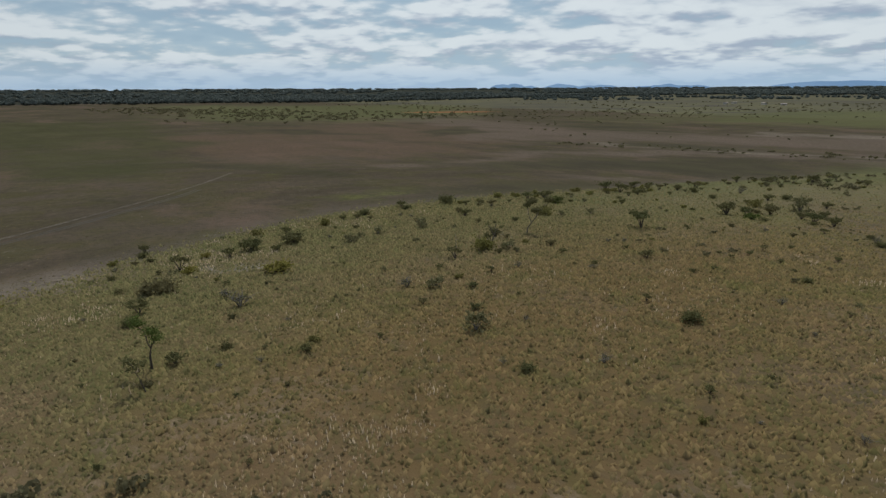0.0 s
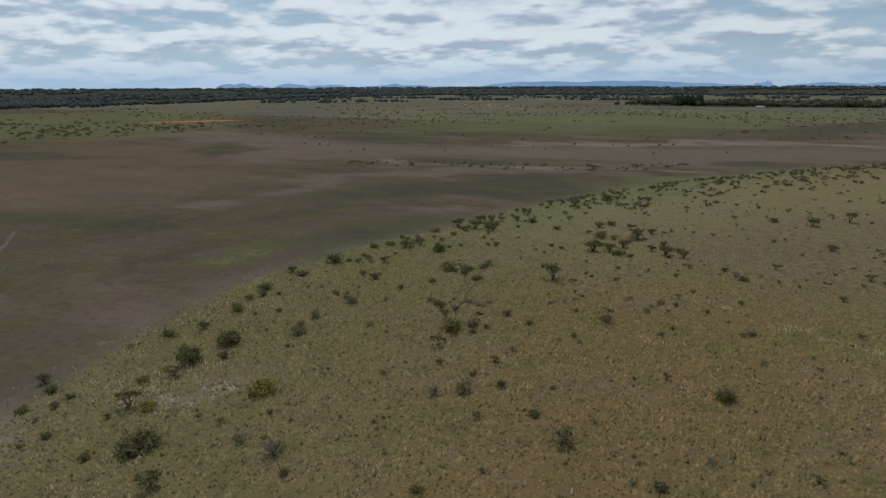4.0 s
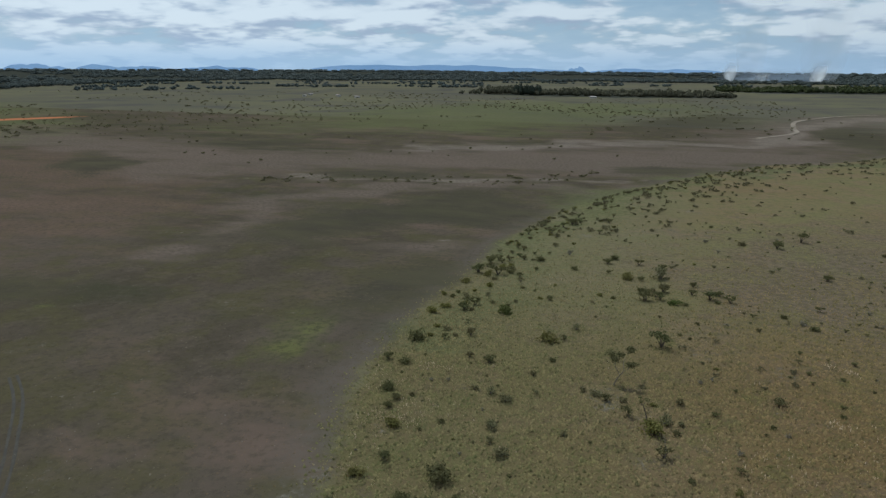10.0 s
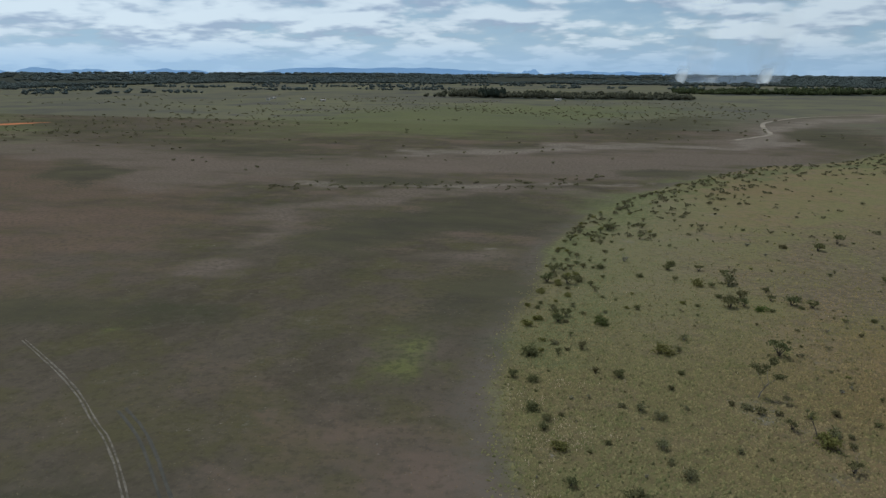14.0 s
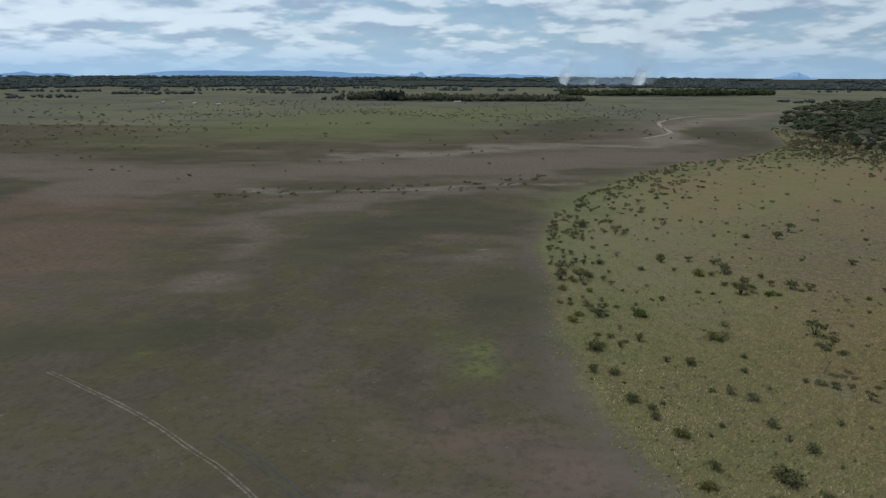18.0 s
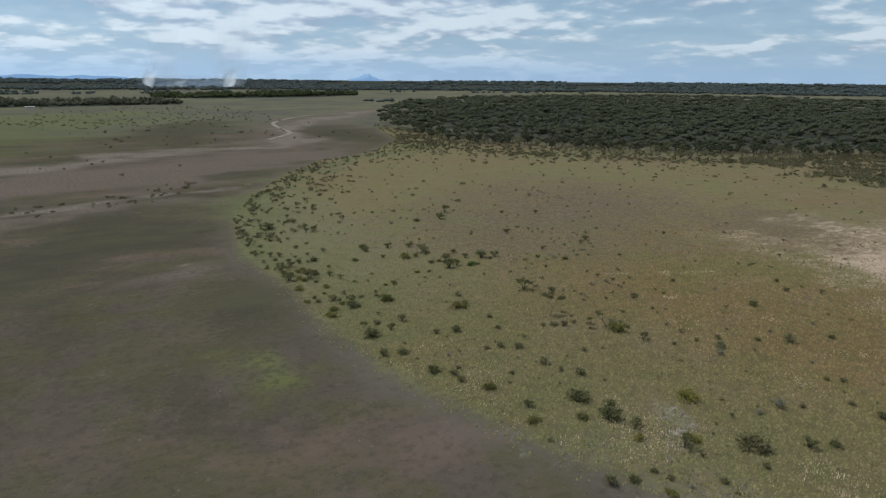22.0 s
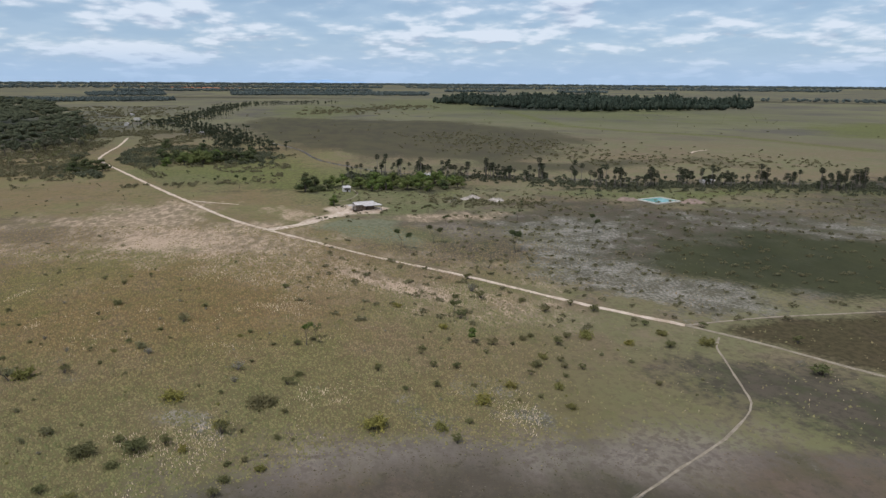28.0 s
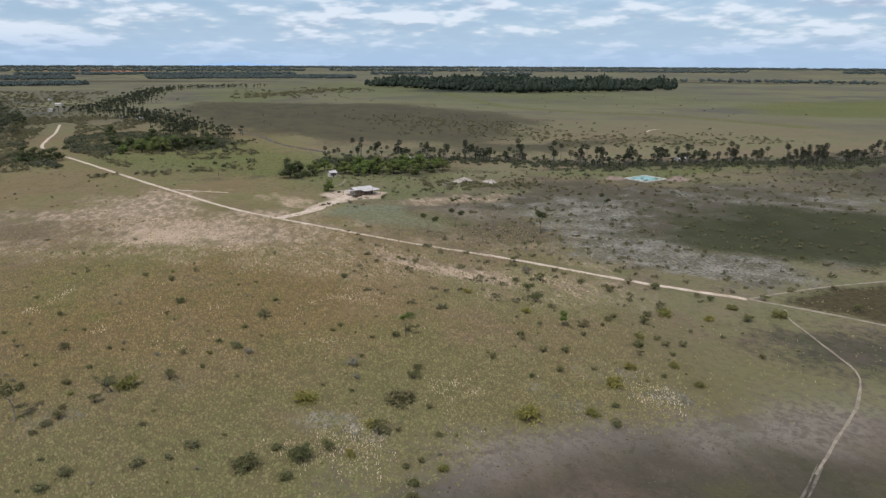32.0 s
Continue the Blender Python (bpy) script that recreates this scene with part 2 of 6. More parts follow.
def marsh_colour(k, mid, fine):
    """Grey-brown wet peat under thin sedge, in long streaks."""
    flow, speck = k.noise(0.02, 6, 0.65, stretch=(1.0, 0.5, 1.0)), k.noise(0.16, 5, 0.7)
    col = k.mix(k.step(flow, 0.38, 0.62), (0.072, 0.060, 0.044), (0.096, 0.078, 0.061))
    col = k.mix(k.step(mid, 0.42, 0.62, 0.0, 0.8), col, (0.084, 0.074, 0.040))
    col = k.mix(k.step(speck, 0.48, 0.68, 0.0, 0.52), col, (0.110, 0.088, 0.070))
    streak = k.noise(0.016, 7, 0.68, stretch=(0.5, 1.0, 1.0))
    col = k.mix(k.step(streak, 0.51, 0.64, 0.0, 0.75), col, (0.140, 0.101, 0.080))
    col = k.mix(k.step(streak, 0.34, 0.46, 0.75, 0.0), col, (0.056, 0.056, 0.034))
    tuft = k.noise(1.6, 3, 0.7)
    col = k.mix(k.step(tuft, 0.56, 0.72, 0.0, 0.4), col, (0.125, 0.107, 0.066))
    return k.mix(k.step(fine, 0.46, 0.66, 0.0, 0.35), col, (0.045, 0.041, 0.029))


def ground_material():
    k = Nodes("savanna_and_marsh_ground")
    mid, fine, grit = k.noise(0.07, 5, 0.6), k.noise(0.6, 5, 0.65), k.noise(3.5, 4, 0.7)
    grass = k.mix(k.step(grit, 0.60, 0.74, 0.0, 0.4), grass_colour(k, mid, fine), (0.22, 0.175, 0.105))
    # reddish soil and litter between the tussocks, with the shade there painted in
    grass = k.mix(k.math("MULTIPLY", k.attr("tufted"), 0.9), grass, k.mix(1.0, grass, (0.84, 0.75, 0.68), "MULTIPLY"))
    wet = marsh_colour(k, mid, fine)
    shore = k.math("ADD", k.attr("marsh"), k.math("ADD", k.math("MULTIPLY", k.math("SUBTRACT", mid, 0.5), 9.0), k.math("MULTIPLY", k.math("SUBTRACT", fine, 0.5), 5.0)))
    col = k.mix(k.step(shore, -2.5, 3.5), grass, wet)
    # pale trampled rim just inside the marsh
    rim = k.math("MULTIPLY", k.step(shore, 0.0, 3.0), k.step(shore, 4.0, 11.0, 1.0, 0.0))
    col = k.mix(k.math("MULTIPLY", rim, k.step(fine, 0.3, 0.7, 0.0, 0.5)), col, (0.150, 0.130, 0.112))

    def patch(col, name, tint, amp=0.9, soft=0.35, most=0.9, grain=mid):
        f = k.math("ADD", k.attr(name), k.math("MULTIPLY", k.math("SUBTRACT", grain, 0.5), amp))
        f = k.math("ADD", f, k.math("MULTIPLY", k.math("SUBTRACT", fine, 0.5), amp * 0.7))
        return k.mix(k.step(f, 0.0, soft, 0.0, most), col, tint)

    tawny = k.mix(k.step(k.noise(0.11, 5, 0.65), 0.40, 0.62), (0.082, 0.067, 0.054), (0.060, 0.059, 0.038))
    tawny = k.mix(k.step(fine, 0.48, 0.62, 0.0, 0.7), tawny, (0.057, 0.050, 0.039))
    col = patch(col, "dry", tawny, amp=1.2, soft=0.6)
    col = patch(col, "fawn", k.mix(k.step(fine, 0.4, 0.6), (0.148, 0.114, 0.086), (0.094, 0.078, 0.055)), amp=1.6, most=0.75, soft=1.0)
    # far plain: broad fields of other tints
    broad = k.noise(0.0032, 4, 0.6)
    field = k.mix(k.step(broad, 0.42, 0.60), (0.117, 0.111, 0.082), (0.144, 0.137, 0.086))
    field = k.mix(k.step(k.noise(0.0075, 4, 0.65), 0.50, 0.64, 0.0, 0.85), field, (0.087, 0.083, 0.078))
    col = k.mix(k.step(k.attr("far"), 0.0, 1.0, 0.0, 0.85), col, field)
    lane = k.noise(0.045, 6, 0.68, stretch=(0.45, 1.0, 1.0))
    col = patch(col, "brown", k.mix(k.step(fine, 0.4, 0.62), (0.150, 0.102, 0.075), (0.098, 0.073, 0.058)), amp=3.6, most=0.66, soft=1.4, grain=lane)
    col = patch(col, "pink", k.mix(k.step(fine, 0.38, 0.64), (0.163, 0.127, 0.103), (0.099, 0.081, 0.066)), amp=3.0, most=0.78, soft=1.1, grain=lane)
    col = patch(col, "pale", k.mix(k.step(fine, 0.35, 0.62), (0.247, 0.207, 0.173), (0.132, 0.108, 0.089)), amp=2.4, most=0.7, soft=0.9, grain=lane)
    col = patch(col, "green", k.mix(k.step(fine, 0.4, 0.6), (0.132, 0.138, 0.066), (0.096, 0.100, 0.048)), amp=1.6, most=0.75, soft=0.8, grain=lane)
    col = patch(col, "lush", k.mix(k.step(fine, 0.4, 0.6), (0.140, 0.152, 0.052), (0.081, 0.081, 0.039)), amp=2.2, most=0.75, soft=1.0)
    col = patch(col, "tan", k.mix(k.step(k.noise(0.28, 6, 0.72, stretch=(0.5, 1.3, 1.0)), 0.44, 0.60), (0.200, 0.154, 0.106), (0.400, 0.302, 0.216)), amp=2.2, most=0.85, soft=0.9, grain=lane)
    col = patch(col, "sand", k.mix(k.step(grit, 0.35, 0.65), (0.529, 0.397, 0.297), (0.299, 0.213, 0.143)), amp=4.0, soft=1.2, most=0.78, grain=lane)
    flecks, drift = k.noise(0.9, 5, 0.78, stretch=(0.8, 1.2, 1.0)), k.noise(0.09, 5, 0.65)
    bare = k.math("ADD", flecks, k.math("MULTIPLY", k.math("SUBTRACT", drift, 0.5), 0.75))
    white = k.mix(k.step(bare, 0.40, 0.70), (0.092, 0.086, 0.064), (0.29, 0.262, 0.228))
    col = patch(col, "ash", white, amp=2.6, soft=0.8, most=0.85)
    # dark marsh beds, and cloud shadow on the far plain put into the colour
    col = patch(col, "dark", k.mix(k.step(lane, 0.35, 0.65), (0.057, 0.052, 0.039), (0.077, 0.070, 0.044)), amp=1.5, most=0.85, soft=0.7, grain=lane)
    col = patch(col, "olive", k.mix(k.step(lane, 0.35, 0.65), (0.057, 0.060, 0.031), (0.076, 0.074, 0.039)), amp=2.0, most=0.75, soft=1.2, grain=lane)
    # brown ground with a cloud's shadow painted into its tint
    col = patch(col, "umber_shade", k.mix(k.step(fine, 0.4, 0.6), (0.064, 0.049, 0.028), (0.040, 0.034, 0.020)), amp=1.2, most=0.85, soft=0.8)
    # a cloud's shadow put into the ground colour as dark green
    col = patch(col, "cloud_shade", k.mix(k.step(lane, 0.35, 0.65), (0.034, 0.038, 0.021), (0.050, 0.052, 0.028)), amp=1.6, most=0.88, soft=0.8, grain=lane)
    col = patch(col, "mint", k.mix(k.step(fine, 0.35, 0.65), (0.176, 0.178, 0.122), (0.118, 0.120, 0.076)), amp=1.0, most=0.8, soft=0.6)
    col = patch(col, "yard", k.mix(k.step(fine, 0.35, 0.65), (0.52, 0.42, 0.335), (0.36, 0.27, 0.20)), amp=0.9, most=0.92, soft=0.5)
    col = patch(col, "burnt", (0.062, 0.052, 0.042), amp=2.0, soft=0.8, most=0.8)
    col = patch(col, "clay", (0.46, 0.17, 0.085), amp=0.5, soft=0.3)
    col = patch(col, "woods", (0.040, 0.044, 0.038), amp=0.5, soft=0.3)
    k.b.inputs["Specular IOR Level"].default_value = 0.0
    k.bump(k.math("ADD", k.math("MULTIPLY", fine, 0.7), k.math("MULTIPLY", grit, 0.4)), 0.6, 0.35)
    return k.done(col, 0.95)


def leaf_material(name, a, b, c):
    """Leaves: the tint of each plant and of each clump of leaves differs."""
    k = Nodes(name)
    col = k.mix(k.piece(), a, b)
    col = k.mix(k.step(k.each(), 0.3, 1.0, 0.0, 0.7), col, c)
    k.b.inputs["Specular IOR Level"].default_value = 0.06
    m = k.done(col, 0.8)
    thin, both = k.add("ShaderNodeBsdfTranslucent", Color=col), k.add("ShaderNodeMixShader", Fac=0.35)
    k.t.links.new(k.b.outputs[0], both.inputs[1])
    k.t.links.new(thin.outputs[0], both.inputs[2])
    k.t.links.new(both.outputs[0], k.t.nodes["Material Output"].inputs[0])
    return m


def bark_material(name, a, b):
    k = Nodes(name)
    n = k.noise(6.0, 4, 0.65, stretch=(3.0, 3.0, 0.6))
    k.bump(n, 0.6, 0.05)
    return k.done(k.mix(k.step(n, 0.35, 0.65), a, b), 0.9)


def plain_material(name, a, b, rough=0.85, scale=1.2, metal=0.0, bump=0.02):
    """Weathered surface: two tints at two scales."""
    k = Nodes(name)
    k.b.inputs["Specular IOR Level"].default_value = 0.25 if rough < 0.9 else 0.04
    n1, n2 = k.noise(scale, 5, 0.65), k.noise(scale * 9, 3, 0.6)
    col = k.mix(k.step(n1, 0.35, 0.68), a, b)
    col = k.mix(k.step(n2, 0.5, 0.75, 0.0, 0.35), col, tuple(0.55 * v for v in a))
    if bump:
        k.bump(n2, 0.4, bump)
    return k.done(col, rough, metal)


def tuft_material(name, base, bleached, rate):
    """Tussocks take the colour of the ground they grow on; each differs, and some are bleached white."""
    k = Nodes(name)
    r = k.piece()
    mid, fine = k.noise(0.07, 5, 0.6), k.noise(0.6, 5, 0.65)
    clump = k.noise(0.16, 4, 0.7)
    col = base(k, mid, fine)
    col = k.mix(k.step(r, 0.0, 1.0, 0.0, 0.75), k.mix(1.0, col, (0.80, 0.84, 0.70), "MULTIPLY"), k.mix(1.0, col, (1.5, 1.36, 1.22), "MULTIPLY"))
    k.b.inputs["Specular IOR Level"].default_value = 0.0
    pale = k.math("ADD", r, k.math("MULTIPLY", k.math("SUBTRACT", clump, 0.5), 1.3))
    col = k.mix(k.step(pale, rate, rate + 0.1), col, bleached)
    return k.done(col, 0.85)


GROUND = ground_material()
LEAF_DARK = leaf_material("dark_leaves", (0.104, 0.112, 0.050), (0.162, 0.164, 0.074), (0.158, 0.136, 0.068))
LEAF_OLIVE = leaf_material("olive_leaves", (0.124, 0.124, 0.056), (0.190, 0.180, 0.082), (0.176, 0.147, 0.078))
LEAF_YELLOW = leaf_material("yellow_green_leaves", (0.165, 0.160, 0.052), (0.240, 0.222, 0.076), (0.180, 0.160, 0.064))
LEAF_BRIGHT = leaf_material("bright_yellow_leaves", (0.175, 0.168, 0.050), (0.320, 0.275, 0.078), (0.215, 0.180, 0.062))
LEAF_GREY = leaf_material("grey_green_leaves", (0.168, 0.162, 0.082), (0.236, 0.226, 0.122), (0.185, 0.168, 0.088))
LEAF_FRESH = leaf_material("fresh_green_leaves", (0.088, 0.124, 0.034), (0.143, 0.172, 0.052), (0.118, 0.120, 0.046))
LEAF_TREE = leaf_material("tree_leaves", (0.052, 0.066, 0.030), (0.100, 0.112, 0.048), (0.082, 0.080, 0.040))
LEAF_FOREST = leaf_material("forest_leaves", (0.069, 0.083, 0.047), (0.110, 0.116, 0.069), (0.143, 0.132, 0.092))
LEAF_WOOD = leaf_material("dark_wood_leaves", (0.040, 0.054, 0.040), (0.066, 0.080, 0.058), (0.052, 0.060, 0.046))
# leaves of the far woods, with distance haze painted in as a bluish tint
LEAF_FAR_HAZE = leaf_material("far_forest_haze_leaves", (0.086, 0.105, 0.100), (0.132, 0.154, 0.143), (0.113, 0.127, 0.116))
LEAF_SCRUB = leaf_material("scrub_leaves", (0.146, 0.135, 0.073), (0.195, 0.172, 0.101), (0.180, 0.146, 0.090))
LEAF_PALM = leaf_material("palm_leaves", (0.044, 0.052, 0.032), (0.070, 0.076, 0.046), (0.066, 0.062, 0.042))
TWIGS = bark_material("bare_grey_twigs", (0.20, 0.185, 0.165), (0.13, 0.115, 0.10))
BARK = bark_material("dark_bark", (0.055, 0.045, 0.036), (0.095, 0.080, 0.066))
BARK_PALE = bark_material("pale_bark", (0.20, 0.175, 0.15), (0.12, 0.10, 0.085))
TUFT = tuft_material("dry_grass_tufts", grass_colour, (0.27, 0.215, 0.14), 1.12)
BLEACHED = plain_material("bleached_straw", (0.52, 0.42, 0.30), (0.38, 0.28, 0.18), 0.9, 0.8, bump=0)
SEDGE = tuft_material("marsh_sedge", marsh_colour, (0.15, 0.135, 0.11), 0.95)
DIRT = plain_material("pale_sandy_dirt", (0.56, 0.455, 0.365), (0.38, 0.285, 0.21), 0.95, 0.5)
RUT = plain_material("grey_wheel_rut", (0.185, 0.160, 0.132), (0.080, 0.070, 0.055), 0.95, 0.8)
TRACK = plain_material("greyish_worn_track", (0.30, 0.25, 0.19), (0.19, 0.155, 0.115), 0.95, 0.5)
WASH = plain_material("pale_wash_sand", (0.30, 0.25, 0.20), (0.19, 0.16, 0.125), 0.95, 0.05)
MUD = plain_material("dark_marsh_mud", (0.046, 0.041, 0.032), (0.064, 0.056, 0.044), 0.8, 0.4)


# ---- building blocks ----
def mesh_of(name, verts, faces, material, smooth=False):
    me = bpy.data.meshes.new(name)
    me.from_pydata([tuple(v) for v in verts], [], faces)
    me.materials.append(material)
    if smooth:
        me.polygons.foreach_set("use_smooth", [True] * len(me.polygons))
    me.update()
    return me


def bulk_mesh(name, verts, faces, material):
    """A large mesh from arrays; all faces have the same number of corners."""
    me = bpy.data.meshes.new(name)
    n, per = faces.shape
    me.vertices.add(len(verts))
    me.vertices.foreach_set("co", np.ascontiguousarray(verts, np.float32).ravel())
    me.loops.add(n * per)
    me.loops.foreach_set("vertex_index", np.ascontiguousarray(faces, np.int32).ravel())
    me.polygons.add(n)
    me.polygons.foreach_set("loop_start", np.arange(n, dtype=np.int32) * per)
    me.materials.append(material)
    me.update(calc_edges=True)
    return me


def part(name, bm, material, parent, label=""):
    """Links a bmesh, or a ready mesh, as one object under a thing."""
    if isinstance(bm, bpy.types.Mesh):
        me = bm
    else:
        me = bpy.data.meshes.new(name)
        bm.to_mesh(me)
        bm.free()
        me.materials.append(material)
    ob = new(name, me)
    ob.parent = parent
    if label:
        tagged(ob, label)
    return ob


def thing(name, label, category, group="", kind=""):
    ob = new(name)
    ob.empty_display_size = 0.3
    return tagged(ob, label, category, group, kind)


def box(bm, lo, hi, bevel=0.0):
    made = bmesh.ops.create_cube(bm, size=1.0)["verts"]
    for v in made:
        v.co = [lo[i] + (v.co[i] + 0.5) * (hi[i] - lo[i]) for i in range(3)]
    if bevel:
        edges = list({e for v in made for e in v.link_edges})
        bmesh.ops.bevel(bm, geom=edges, offset=bevel, segments=1, affect="EDGES")
    return bm


def slab(lo, hi, bevel=0.0):
    return box(bmesh.new(), lo, hi, bevel)


class Shape:
    """Collects vertices and faces for one mesh."""

    def __init__(self):
        self.v, self.f = [], []

    def tube(self, pts, radii, sides=6):
        base = len(self.v)
        for i, p in enumerate(pts):
            p = Vector(p)
            d = (Vector(pts[min(i + 1, len(pts) - 1)]) - Vector(pts[max(i - 1, 0)])).normalized()
            a = d.orthogonal().normalized()
            b = d.cross(a)
            for s in range(sides):
                w = 2 * math.pi * s / sides
                self.v.append(p + (a * math.cos(w) + b * math.sin(w)) * radii[i])
        for i in range(len(pts) - 1):
            for s in range(sides):
                q, r = base + i * sides, base + (i + 1) * sides
                self.f.append((q + s, q + (s + 1) % sides, r + (s + 1) % sides, r + s))
        self.f.append(tuple(base + (len(pts) - 1) * sides + s for s in range(sides)))
        return self

    def leaf(self, p, size, rng, out=None, lean=0.6):
        """A small folded clump of leaves, facing more or less outwards."""
        n = Vector((rng.gauss(0, 1), rng.gauss(0, 1), rng.gauss(0, 1)))
        if out is not None:
            n = n.normalized() * lean + Vector(out)
        n.normalize()
        a = n.orthogonal().normalized()
        b = n.cross(a)
        w = rng.uniform(0, 2 * math.pi)
        a, b = a * math.cos(w) + b * math.sin(w), b * math.cos(w) - a * math.sin(w)
        l, k = size * rng.uniform(0.7, 1.3), size * rng.uniform(0.35, 0.6)
        base = len(self.v)
        p = Vector(p)
        self.v += [p - a * l * 0.5, p + b * k + n * size * 0.1, p + a * l * 0.5 - n * size * 0.15, p - b * k + n * size * 0.1]
        self.f += [(base, base + 1, base + 2), (base, base + 2, base + 3)]

    def blob(self, c, r, n, size, rng, flat=0.75):
        """A lump of foliage: leaf clumps in a rough shell."""
        c = Vector(c)
        for _ in range(n):
            d = Vector((rng.gauss(0, 1), rng.gauss(0, 1), rng.gauss(0, 1))).normalized()
            if d.z < -0.55:
                d.z *= -0.5
            q = r * rng.uniform(0.5, 1.12) * (0.85 + 0.3 * noise.noise((c + d * r) * (1.7 / max(r, 0.2))))
            self.leaf(c + Vector((d.x * q, d.y * q, d.z * q * flat)), size, rng, d)

    def core(self, c, r, rng, flat=0.7):
        """A lumpy inner mass that keeps light from falling through a crown."""
        bm = bmesh.new()
        bmesh.ops.create_icosphere(bm, subdivisions=1, radius=1.0)
        base = len(self.v)
        for v in bm.verts:
            k = r * rng.uniform(0.62, 0.88)
            self.v.append(Vector(c) + Vector((v.co.x * k, v.co.y * k, v.co.z * k * flat)))
        self.f += [tuple(base + v.index for v in f.verts) for f in bm.faces]
        bm.free()

    def mesh(self, name, material, smooth=False):
        return mesh_of(name, self.v, self.f, material, smooth)


def put(ob, x, y, turn=0.0, size=1.0, sink=0.03, tall=1.0):
    """Stand a thing on the ground."""
    ob.matrix_basis = Matrix.LocRotScale((x, y, z_at(x, y) - sink * size), Euler((0, 0, turn)), (size, size, size * tall))
    return ob


def plant(proto, used, x, y, turn, size, tall=1.0):
    """The first planting takes the prototype itself, later ones are copies."""
    if not used[0]:
        used[0] = True
        return put(proto, x, y, turn, size, tall=tall)
    m = Matrix.LocRotScale((x, y, z_at(x, y) - 0.03 * size), Euler((0, 0, turn)), (size, size, size * tall))
    ob = copy_thing(proto, Matrix.Identity(4))
    ob.matrix_basis = m
    return ob


# ---- ground: one sheet to the horizon ----
def tuft_gap(x, y):
    """Distance from the stretch of grassland where the tussocks stand thickest."""
    return np.hypot(np.maximum(np.abs(x - 85) - 50, 0), np.maximum(np.abs(y - 70) - 50, 0))


